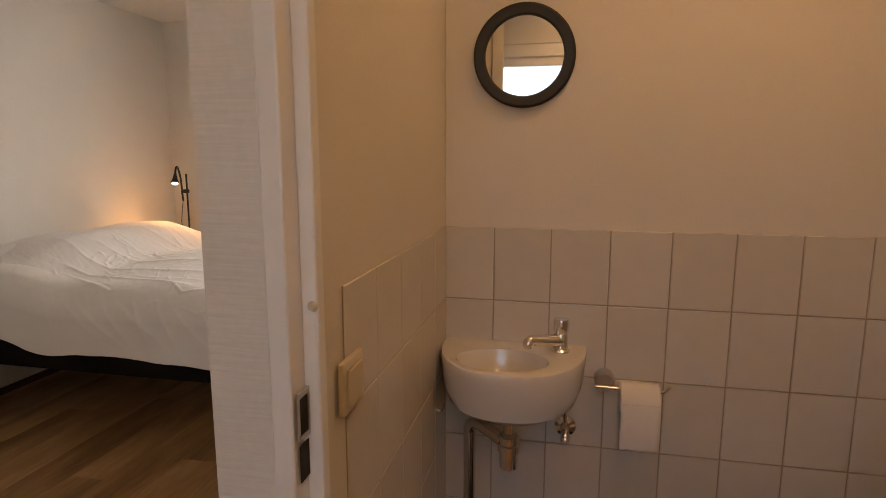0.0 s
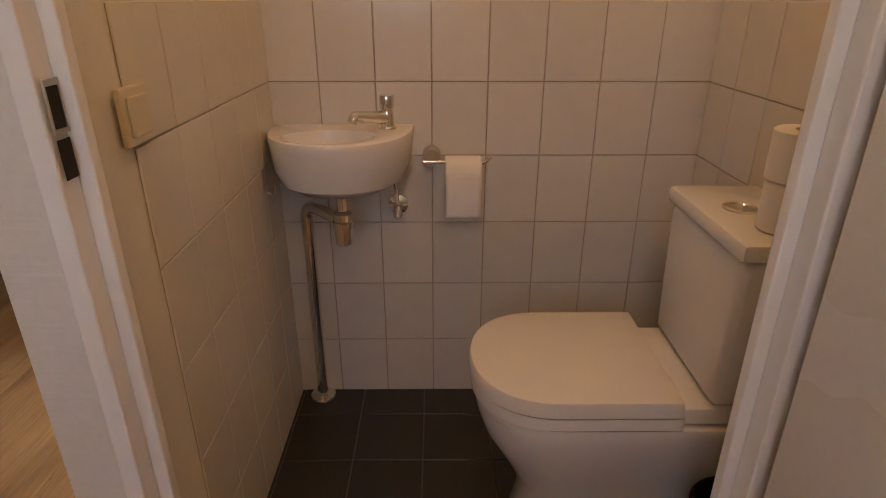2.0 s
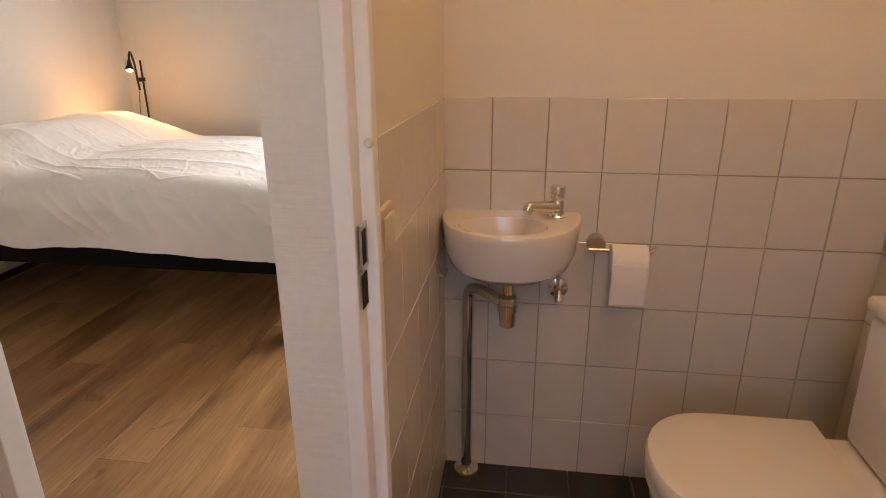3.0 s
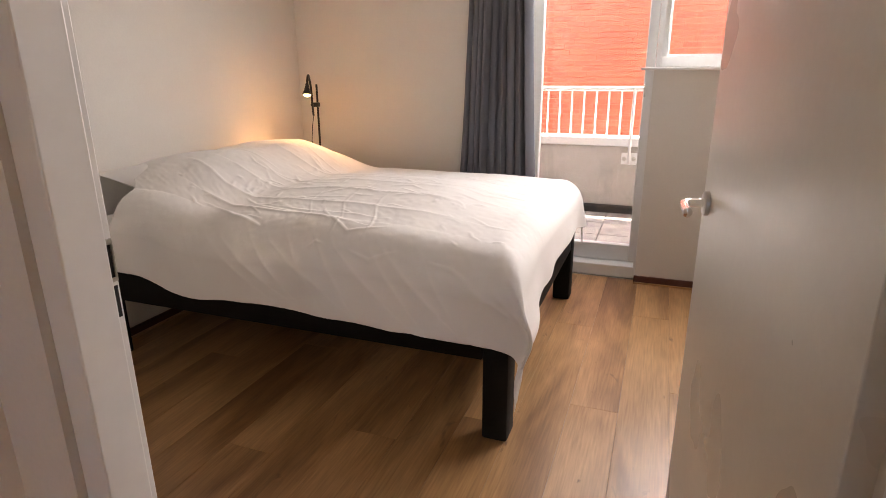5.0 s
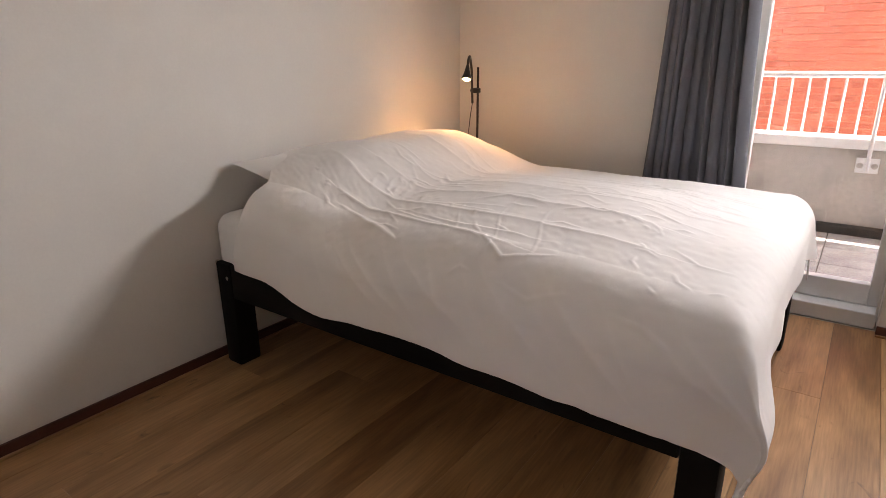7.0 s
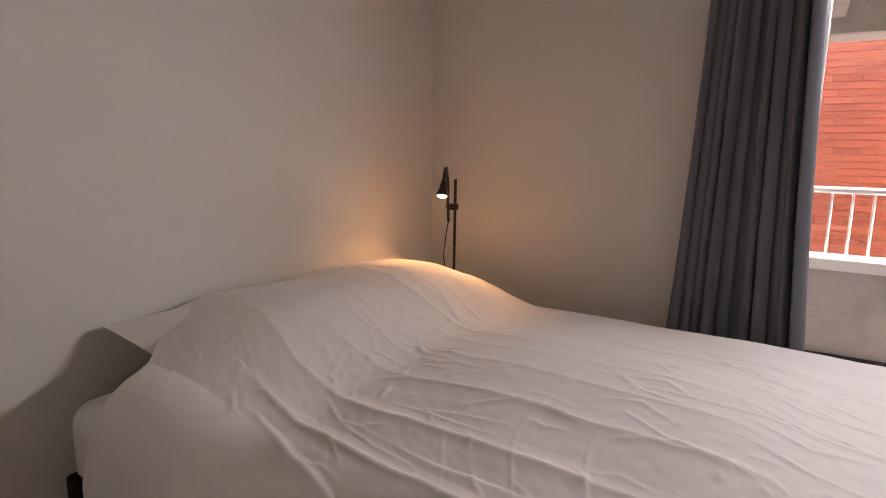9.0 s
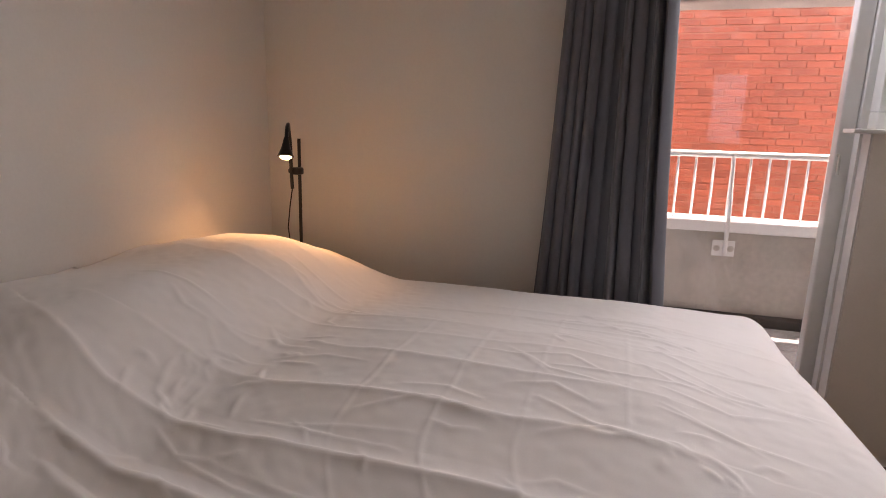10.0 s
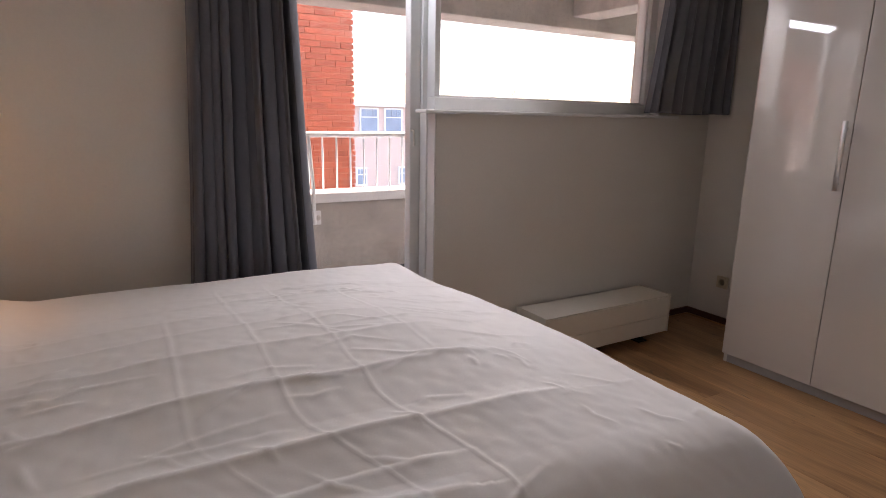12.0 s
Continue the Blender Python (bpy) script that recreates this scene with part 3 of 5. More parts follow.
rail = thing("balcony_railing", (0, 5.76, 0.782), "white painted steel balcony railing with upright bars", "railing")
bm = bmesh.new()
tube(bm, [(-6, 5.745, 1.184), (6, 5.745, 1.184)], 0.021, 14)
part("handrail", bm, RAILPAINT, rail, "", True)
for k in range(-40, 42):
    x = -0.862 + 0.104 * k
    if -5.9 < x < 5.9:
        bm = bmesh.new()
        tube(bm, [(x, 5.745, 0.77), (x, 5.745, 1.175)], 0.0075, 8)
        part("bar", bm, RAILPAINT, rail, "", True)
for x in (-2.9, -0.862, 1.2, 3.2):
    bm = bmesh.new()
    tube(bm, bend((x, 5.735, 1.18), (x, 5.645, 0.81), (x, 5.645, 0.57), r=0.06), 0.013, 12)
    po = part("post", bm, RAILPAINT, rail, "stouter railing post bent inside the parapet", True)
    part("plate", boxes((x - 0.065, x + 0.065, 5.69, 5.702, 0.555, 0.655), bevel=0.004), RAILPAINT, rail, "galvanised fixing plate")
    for s in (-1, 1):
        bm = bmesh.new()
        lathe(bm, (x + s * 0.04, 5.69, 0.605), [(0.0, -0.016), (0.010, -0.016), (0.012, -0.006), (0.019, -0.004), (0.019, 0.0)], 12, "y")
        part("bolt", bm, STEEL, rail, "", True)

structure("ground", boxes((-400, 400, -200, 900, -6.4, -6.0)), GROUND, "grey street ground far below", "ground")


def far_building():
    b = thing("apartment_building", (14, 30, -6), "pale brick apartment building with white windows across the street", "building")
    part("wall", boxes((2, 34, 30, 42, -6, 1.95)), FARBRICK, b)
    part("cornice", boxes((1.9, 34.1, 29.75, 30.2, 1.80, 2.0), bevel=0.02), FARWHITE, b, "white eaves board")
    for k, cx in enumerate((9.96, 11.32, 13.3, 14.65, 16.7, 18.0, 20.0, 21.3, 6.6, 7.9, 3.3, 4.6)):
        # tall paired windows upstairs, small single ones below
        for x, w, cz, hh in ((cx, 1.05, 1.12, 1.25), (cx - 0.45 if k % 2 == 0 else cx + 0.6, 0.62, -1.75, 0.95), (cx, 1.0, -4.6, 1.2)):
            win = part("window", boxes((x - w / 2, x + w / 2, 29.93, 30.02, cz - hh / 2, cz + hh / 2), bevel=0.01), FARWHITE, b)
            split = cz + hh * 0.12
            bm = boxes((x - w / 2 + 0.09, x + w / 2 - 0.09, 29.9, 29.935, cz - hh / 2 + 0.09, split - 0.03))
            for q in range(3):
                xa = x - w / 2 + 0.09 + q * (w - 0.18) / 3
                box(bm, xa + 0.015, xa + (w - 0.18) / 3 - 0.015, 29.9, 29.935, split + 0.03, cz + hh / 2 - 0.09)
            part("pane", bm, FARGLASS, win, "grey-blue window panes")


far_building()


def bare_tree(x, y, seed):
    """A leafless tree: tapered trunk and limbs that fork into twigs."""
    rng = random.Random(seed)
    t = thing("tree", (x, y, -6), "bare leafless tree beyond the far roofs", "tree", group="bare trees")
    bm, tw = bmesh.new(), bmesh.new()

    def grow(mesh, p, d, length, r, depth):
        pts, rs = [p], [r]
        for k in range(3):
            d = (d + Vector((rng.uniform(-1, 1), rng.uniform(-1, 1), rng.uniform(-0.4, 0.8))) * 0.18).normalized()
            pts.append(pts[-1] + d * length / 3)
            rs.append(r * (1 - 0.13 * (k + 1)))
        tube(mesh, pts, rs, 6 if depth < 2 else 4, False)
        if depth < 5:
            for _ in range(3 if depth < 4 else 2):
                nd = (d + Vector((rng.uniform(-1, 1), rng.uniform(-1, 1), rng.uniform(-0.2, 0.6))) * 0.75).normalized()
                grow(bm if depth < 1 else tw, pts[rng.choice((2, 3))], nd, length * rng.uniform(0.6, 0.8), rs[-1] * 0.7, depth + 1)
    grow(bm, Vector((x, y, -6)), Vector((0, 0, 1)), 5.2, 0.2, 0)
    part("trunk", bm, BARK, t)
    part("crown", tw, BARK, t, "thin bare twigs")


for i, (x, y) in enumerate(((26, 47), (38, 50), (31, 58), (49, 52))):
    bare_tree(x, y, 11 + i)


# ---- toilet ----
def wash_basin():
    b = thing("wash_basin", (-0.06, TB, 0.75), "small rounded white ceramic hand basin on the wall", "basin")
    cx, yb = -0.060, TB - 0.011
    W, D = 0.195, 0.262

    def outline(s, n=40, y_in=0.0, dd=0.0):
        """D-shaped plan: straight back on the wall, round front."""
        pts = []
        for k in range(n + 1):
            a = math.pi * k / n
            u = math.copysign(abs(math.cos(a)) ** 0.86, math.cos(a))
            v = abs(math.sin(a)) ** 0.84
            pts.append((cx + u * W * s, yb - y_in - v * (D - y_in - dd) * 1.0))
        return pts
    bm = bmesh.new()
    rows = [(0.45, 0.0, 0.11, 0.748), (0.74, 0.0, 0.045, 0.751), (0.90, 0.0, 0.016, 0.772), (0.965, 0.0, 0.006, 0.808), (0.99, 0.0, 0.001, 0.865), (1.0, 0.0, 0.0, 0.885), (0.99, 0.0, 0.003, 0.893), (0.965, 0.002, 0.008, 0.896)]
    rings = []
    for s, yi, dd, z in rows:
        rings.append([bm.verts.new((x, y, z)) for x, y in outline(s, 40, yi, dd)])
    for a, c in zip(rings, rings[1:]):
        for k in range(40):
            bm.faces.new((a[k], a[k + 1], c[k + 1], c[k]))
    bm.faces.new(rings[0])
    bm.faces.new([r[0] for r in rings] + [r[-1] for r in rings][::-1])
    # rim and bowl: an ellipse sunk into the top
    ex, ey, ecx, ecy = 0.118, 0.082, cx - 0.018, yb - 0.150
    n = 80
    ring0 = rings[-1]
    backs = [bm.verts.new((ring0[-1].co.x + (ring0[0].co.x - ring0[-1].co.x) * (k + 1) / 40, ring0[0].co.y, 0.896)) for k in range(39)]
    outer = ring0 + backs
    bowl_rows = [(1.0, 0.894), (0.96, 0.884), (0.86, 0.855), (0.66, 0.822), (0.36, 0.806), (0.10, 0.803)]
    inner = []
    for s, z in bowl_rows:
        ring = []
        for v in outer:
            a = math.atan2((v.co.y - ecy) / ey, (v.co.x - ecx) / ex)
            ring.append(bm.verts.new((ecx + ex * s * math.cos(a), ecy + ey * s * math.sin(a), z)))
        inner.append(ring)
    prev = outer
    for ring in inner:
        for k in range(n):
            bm.faces.new((prev[k], prev[(k + 1) % n], ring[(k + 1) % n], ring[k]))
        prev = ring
    bm.faces.new(prev)
    part("bowl", bm, CERAMIC, b, "", True)
    bm = bmesh.new()
    lathe(bm, (ecx, ecy, 0.8035), [(0.0, 0.003), (0.014, 0.003), (0.017, 0.001), (0.017, 0.0)], 20)
    part("drain", bm, CHROME, b, "chrome drain", True)
    return b


wash_basin()
tp = thing("tap", (0.066, 1.43, 0.896), "stubby chrome pillar tap on the basin rim", "tap")
bm = bmesh.new()
lathe(bm, (0.066, 1.432, 0.896), [(0.023, 0.0), (0.023, 0.004), (0.019, 0.008), (0.018, 0.045), (0.016, 0.05), (0.0, 0.05)], 24)
part("body", bm, CHROME, tp, "", True)
bm = bmesh.new()
lathe(bm, (0.066, 1.432, 0.946), [(0.0, 0.0), (0.017, 0.0), (0.019, 0.004), (0.021, 0.033), (0.019, 0.038), (0.0, 0.038)], 12)
part("knob", bm, CHROME, tp, "ribbed chrome knob", True)
bm = bmesh.new()
tube(bm, bend((0.066, 1.432, 0.924), (-0.014, 1.368, 0.940), (-0.016, 1.366, 0.920), r=0.012), [0.018] + [0.0145] * 7 + [0.010], 14)
part("spout", bm, CHROME, tp, "", True)

tr_ = thing("bottle_trap", (-0.058, 1.363, 0.59), "chrome bottle trap and waste pipe under the basin", "pipe")
bm = bmesh.new()
tube(bm, [(-0.058, 1.363, 0.752), (-0.058, 1.363, 0.68)], 0.015, 16)
part("tailpiece", bm, CHROME, tr_, "", True)
bm = bmesh.new()
lathe(bm, (-0.058, 1.363, 0.588), [(0.0, 0.0), (0.018, 0.0), (0.024, 0.006), (0.025, 0.05), (0.030, 0.052), (0.030, 0.070), (0.026, 0.072), (0.026, 0.092), (0.021, 0.098), (0.016, 0.100)], 24)
part("cup", bm, CHROME, tr_, "", True)
bm = bmesh.new()
tube(bm, bend((-0.075, 1.368, 0.660), (-0.12, 1.40, 0.675), (-0.178, 1.455, 0.672), (-0.180, 1.458, 0.008), r=0.038), 0.017, 16)
part("waste_pipe", bm, CHROME, tr_, "", True)
bm = bmesh.new()
lathe(bm, (-0.180, 1.458, 0.006), [(0.042, 0.0), (0.040, 0.006), (0.024, 0.016), (0.0165, 0.020)], 24)
part("floor_flange", bm, CHROME, tr_, "", True)
av = thing("angle_valve", (0.085, TB, 0.66), "small chrome angle valve on the tiles", "valve")
bm = bmesh.new()
lathe(bm, (0.085, TB - 0.011, 0.665), [(0.030, 0.0), (0.029, -0.008), (0.014, -0.014), (0.012, -0.04), (0.0, -0.04)], 20, "y")
part("rosette", bm, CHROME, av, "", True)
bm = bmesh.new()
tube(bm, [(0.085, 1.455, 0.665), (0.082, 1.455, 0.72), (0.072, 1.44, 0.76)], 0.006, 10)
part("riser", bm, CHROME, av, "", True)
bm = bmesh.new()
tube(bm, [(0.085, 1.455, 0.665), (0.086, 1.44, 0.645), (0.086, 1.435, 0.638)], [0.011, 0.014, 0.010], 14)
part("knob", bm, CHROME, av, "", True)

ph = thing("paper_holder", (0.183, TB, 0.807), "chrome toilet paper holder on the tiled wall", "paper holder")
bm = bmesh.new()
lathe(bm, (0.183, TB - 0.011, 0.812), [(0.026, 0.0), (0.026, -0.038), (0.023, -0.042), (0.0, -0.042)], 24, "y")
part("rosette", bm, STEEL, ph, "", True)
bm = bmesh.new()
tube(bm, bend((0.160, 1.447, 0.800), (0.332, 1.447, 0.798), (0.345, 1.447, 0.815), r=0.010), 0.0042, 10)
part("bar", bm, CHROME, ph, "", True)


def paper_roll(at, r, width, axis, tail=0.0):
    a = Vector(at)
    t = thing("toilet_roll", a, "white toilet roll hanging on the holder" if tail else "spare white toilet roll stacked on the cistern", "toilet roll", group="toilet rolls")
    bm = bmesh.new()
    lathe(bm, a, [(0.0195, 0.0), (r - 0.004, 0.0), (r, 0.003), (r, width - 0.003), (r - 0.004, width), (0.0195, width), (0.0195, 0.0)], 40, axis)
    part("roll", bm, PAPER, t, "", True)
    bm = bmesh.new()
    lathe(bm, a, [(0.0195, 0.001), (0.0195, width - 0.001), (0.0180, width - 0.001), (0.0180, 0.001), (0.0195, 0.001)], 24, axis)
    part("core", bm, PLASTIC, t, "brown card core", True)
    if tail:
        g = np.zeros((16, 9, 3))
        for i in range(16):
            for j in range(9):
                v = i / 15
                g[i, j] = (a.x + width * (0.01 + 0.98 * j / 8), a.y - r - 0.0015 - 0.004 * math.sin(v * 2.6) - 0.001 * math.sin(j * 0.9 + 4 * v), a.z - v * tail)
        ob = under(sheet("tail", g, PAPER, 0.0008), t)
    return t


paper_roll((0.221, 1.447, 0.776), 0.041, 0.100, "x", 0.125)


def toilet():
    t = thing("toilet", (0.66, 0.975, 0), "white ceramic close-coupled toilet with closed lid", "toilet")
    cy = 0.975

    def ring(bm, x0, x1, w, z, n=36, sq=0.86):
        """Plan with a round front towards -x and a square back."""
        vs = []
        xm = x0 + min(w, (x1 - x0) * 0.75)
        for k in range(n + 1):
            a = -math.pi / 2 + math.pi * k / n
            vs.append(bm.verts.new((xm - (xm - x0) * abs(math.cos(a)) ** sq, cy - w * math.copysign(abs(math.sin(a)) ** 0.92, math.sin(a)), z)))
        vs += [bm.verts.new((x1, cy - w, z)), bm.verts.new((x1, cy + w, z))]
        return vs

    def loft(rows, sq=0.86):
        bm = bmesh.new()
        rs = [ring(bm, *r, sq=sq) for r in rows]
        m = len(rs[0])
        for a, b in zip(rs, rs[1:]):
            for k in range(m):
                bm.faces.new((a[k], a[(k + 1) % m], b[(k + 1) % m], b[k]))
        bm.faces.new(rs[0])
        bm.faces.new(rs[-1])
        return bm
    pan = loft([(0.385, 0.935, 0.118, 0.004), (0.380, 0.935, 0.120, 0.02), (0.395, 0.935, 0.116, 0.08), (0.385, 0.935, 0.120, 0.17), (0.345, 0.935, 0.140, 0.24), (0.300, 0.935, 0.165, 0.32), (0.283, 0.935, 0.177, 0.38), (0.280, 0.935, 0.180, 0.405), (0.288, 0.935, 0.177, 0.414)])
    part("pan", pan, CERAMIC, t, "", True)
    seat = loft([(0.276, 0.690, 0.178, 0.4165), (0.272, 0.690, 0.182, 0.420), (0.272, 0.690, 0.182, 0.442), (0.275, 0.690, 0.180, 0.446)])
    part("seat", seat, CERAMIC, t, "white seat ring", True)
    lid = loft([(0.274, 0.680, 0.180, 0.448), (0.268, 0.684, 0.185, 0.453), (0.268, 0.684, 0.185, 0.478), (0.273, 0.682, 0.182, 0.487), (0.290, 0.675, 0.172, 0.491)])
    part("lid", lid, CERAMIC, t, "closed white lid", True)
    part("shelf", boxes((0.690, 0.935, 0.812, 1.138, 0.415, 0.458), bevel=0.012), CERAMIC, t, "", True)
    bm = bmesh.new()
    box(bm, 0.742, 0.940, 0.800, 1.150, 0.459, 0.782, 0.018, 3)
    for v in bm.verts:
        if v.co.z < 0.6:
            v.co.y = cy + (v.co.y - cy) * 0.93
            v.co.x += 0.004 if v.co.x < 0.8 else 0
    part("cistern", bm, CERAMIC, t, "", True)
    part("cistern_lid", boxes((0.732, 0.943, 0.792, 1.158, 0.785, 0.823), bevel=0.012), CERAMIC, t, "", True)
    bm = bmesh.new()
    lathe(bm, (0.815, 0.985, 0.8235), [(0.034, 0.0), (0.034, 0.004), (0.029, 0.006), (0.027, 0.003), (0.0, 0.004)], 30)
    fb = part("flush_button", bm, CHROME, t, "round chrome flush button", True)
    return t


toilet()
paper_roll((0.842, 0.868, 0.824), 0.051, 0.092, "z")
paper_roll((0.840, 0.872, 0.917), 0.051, 0.092, "z")
bn = thing("waste_bin", (0.80, 0.70, 0), "small dark bin beside the toilet", "bin")
bm = bmesh.new()
lathe(bm, (0.80, 0.71, 0.006), [(0.0, 0.0), (0.078, 0.0), (0.082, 0.004), (0.098, 0.27), (0.101, 0.272), (0.101, 0.278), (0.095, 0.278), (0.080, 0.010), (0.0, 0.010)], 36)
part("body", bm, BLACKMETAL, bn, "", True)

mi = thing("mirror", (-0.05, TB, 1.655), "small round wall mirror with broad black frame", "mirror")
bm = bmesh.new()
lathe(bm, (-0.050, TB, 1.655), [(0.100, -0.006), (0.100, -0.016), (0.104, -0.020), (0.124, -0.022), (0.1295, -0.018), (0.1295, -0.001), (0.100, -0.001), (0.100, -0.006)], 64, "y")
part("frame", bm, BLACKFRAME, mi, "", True)
bm = bmesh.new()
lathe(bm, (-0.050, TB, 1.655), [(0.0, -0.0105), (0.101, -0.0105), (0.101, -0.006), (0.0, -0.006)], 64, "y")
part("mirror_glass", bm, MIRROR, mi, "round mirror glass")

sw = thing("light_switch", (TW, 0.742, 1.057), "cream plastic light switch on the tiles", "switch")
part("plate", boxes((TW + 0.0052, TW + 0.015, 0.700, 0.784, 1.016, 1.100), bevel=0.003), PLASTIC, sw)
part("rocker", boxes((TW + 0.0152, TW + 0.021, 0.713, 0.771, 1.029, 1.087), bevel=0.002), PLASTIC, sw)
hk = thing("towel_hook", (TW, 1.335, 0.77), "small steel adhesive hook on the tiles", "hook")
part("back_plate", boxes((TW + 0.0052, TW + 0.0082, 1.322, 1.346, 0.752, 0.812), bevel=0.001), STEEL, hk)
bm = bmesh.new()
tube(bm, bend((TW + 0.0087, 1.334, 0.762), (TW + 0.011, 1.334, 0.746), (TW + 0.028, 1.334, 0.744), (TW + 0.032, 1.334, 0.766), r=0.008), 0.003, 8)
part("hook", bm, STEEL, hk, "", True)


# ---- bed ----
def bed():
    b = thing("bed", (-2.04, 3.02, 0), "black-brown wooden double bed frame with square legs", "bed", group="")
    x0, x1, y0, y1 = -3.097, -1.050, 2.268, 3.885
    for x, y, sx, sy in ((x0, y0, 1, 1), (x1, y0, -1, 1), (x0, y1, 1, -1), (x1, y1, -1, -1)):
        xa, xb = sorted((x, x + sx * 0.100))
        ya, yb = sorted((y, y + sy * 0.110))
        top = 0.485
        part("leg", boxes((xa, xb, ya, yb, 0.004, top), bevel=0.012), BLACKWOOD, b, "", True)
    part("side_rail", boxes((x0 + 0.101, x1 - 0.101, y0 + 0.003, y0 + 0.026, 0.330, 0.483), bevel=0.006), BLACKWOOD, b, "", True)
    part("side_rail", boxes((x0 + 0.101, x1 - 0.101, y1 - 0.026, y1 - 0.003, 0.330, 0.483), bevel=0.006), BLACKWOOD, b, "", True)
    part("end_rail", boxes((x1 - 0.027, x1 - 0.003, y0 + 0.111, y1 - 0.111, 0.322, 0.483), bevel=0.006), BLACKWOOD, b, "", True)
    part("end_rail", boxes((x0 + 0.003, x0 + 0.027, y0 + 0.111, y1 - 0.111, 0.330, 0.483), bevel=0.006), BLACKWOOD, b, "", True)
    for k in range(14):
        xs = x0 + 0.10 + k * 0.142
        part("slat", boxes((xs, xs + 0.07, y0 + 0.027, y1 - 0.027, 0.385, 0.402), bevel=0.003), BLACKWOOD, b)
    bm = bmesh.new()
    lathe(bm, (-3.020, y0 - 0.001, 0.420), [(0.0, -0.003), (0.006, -0.003), (0.009, -0.001), (0.009, 0.001)], 14, "y")
    part("bolt", bm, STEEL, b, "round steel bolt head", True)


bed()
ma = tagged(mesh_object("mattress", boxes((-3.128, -1.075, 2.292, 3.862, 0.404, 0.690)), MATTRESS), "thick white mattress in a fitted sheet on the bed", "mattress")
mod = ma.modifiers.new("round", "BEVEL")
mod.width, mod.segments = 0.07, 6
ma.data.shade_smooth()


def fbm(x, y, s, seed, oct=3):
    v, a = 0.0, 1.0
    for k in range(oct):
        v += a * noise.noise((x * s, y * s, seed + 7.3 * k))
        s *= 2.03
        a *= 0.5
    return v


def bell(x, c, w):
    return np.exp(-((x - c) / w) ** 2)


def ease(t):
    t = np.clip(t, 0.0, 1.0)
    return t * t * (3 - 2 * t)


def grain_noise(x, y, scale, seed):
    """Smooth random field over whole arrays, about -1 to 1."""
    tab = np.random.RandomState(seed).uniform(-1, 1, (64, 64))
    x, y = x * scale + 31.0, y * scale + 31.0
    i, j = np.floor(x).astype(int), np.floor(y).astype(int)
    fx, fy = ease(x - i), ease(y - j)
    i, j, i1, j1 = i % 64, j % 64, (i + 1) % 64, (j + 1) % 64
    return (tab[i, j] * (1 - fx) + tab[i1, j] * fx) * (1 - fy) + (tab[i, j1] * (1 - fx) + tab[i1, j1] * fx) * fy


def duvet_top(x, y):
    """Height of the bedding: nearly flat over the mattress, raised over the two pillows."""
    z = 0.752 + 0.075 * bell(x, -1.75, 0.75) * bell(y, 2.85, 0.50)
    head = ease((-2.30 - x) / 0.42) * (1 - 0.16 * ease((-2.86 - x) / 0.22))
    foot = 0.026 * ease((x + 1.55) / 0.40) + 0.011 * ease((y - 3.25) / 0.4) * ease((-1.2 - x) / 0.3)
    return z - foot + head * np.minimum(0.190 * bell(y, 3.48, 0.40) + 0.172 * bell(y, 2.76, 0.42), 0.192)


# long soft ridges of the cotton: height, breadth to the north and south, and the line each follows
RIDGES = (
    (0.014, 0.030, 0.075, ((-2.76, 2.70), (-2.50, 2.59), (-2.32, 2.575), (-2.16, 2.56), (-1.99, 2.545), (-1.70, 2.53), (-1.35, 2.53))),
    (0.012, 0.035, 0.080, ((-2.56, 2.78), (-2.36, 2.765), (-2.24, 2.755), (-2.0, 2.755), (-1.72, 2.725), (-1.40, 2.72))),
    (0.018, 0.030, 0.070, ((-2.62, 2.48), (-2.45, 2.43), (-2.27, 2.40), (-2.11, 2.38), (-1.80, 2.35))),
    (0.005, 0.030, 0.050, ((-2.88, 3.30), (-2.60, 3.22), (-2.36, 3.235), (-2.03, 3.24), (-1.55, 3.24))),
    (0.008, 0.022, 0.045, ((-2.30, 2.99), (-2.14, 2.945), (-2.03, 2.93), (-1.72, 2.905), (-1.45, 2.90))),
    (0.006, 0.020, 0.040, ((-2.45, 3.14), (-2.29, 3.115), (-2.02, 3.09), (-1.70, 3.09), (-1.40, 3.07))),
    (0.006, 0.022, 0.045, ((-2.54, 2.94), (-2.42, 2.90), (-2.33, 2.905))),
    (0.005, 0.016, 0.030, ((-2.52, 3.36), (-2.44, 3.31), (-2.36, 3.27))),
    (0.014, 0.030, 0.060, ((-2.60, 2.40), (-2.42, 2.33), (-2.24, 2.29))),
    (0.006, 0.020, 0.045, ((-2.27, 2.50), (-2.04, 2.44), (-1.65, 2.42))),
    (0.007, 0.018, 0.030, ((-2.15, 3.42), (-1.80, 3.44), (-1.40, 3.42))),
    (0.006, 0.018, 0.030, ((-1.95, 3.56), (-1.60, 3.57), (-1.25, 3.53))),
)
# pressed lines left from the folded cloth, along the bed's width
PRESSED = ((-2.02, 2.30, 3.24), (-1.855, 2.25, 3.60), (-1.70, 2.25, 3.60), (-1.52, 2.70, 3.40))


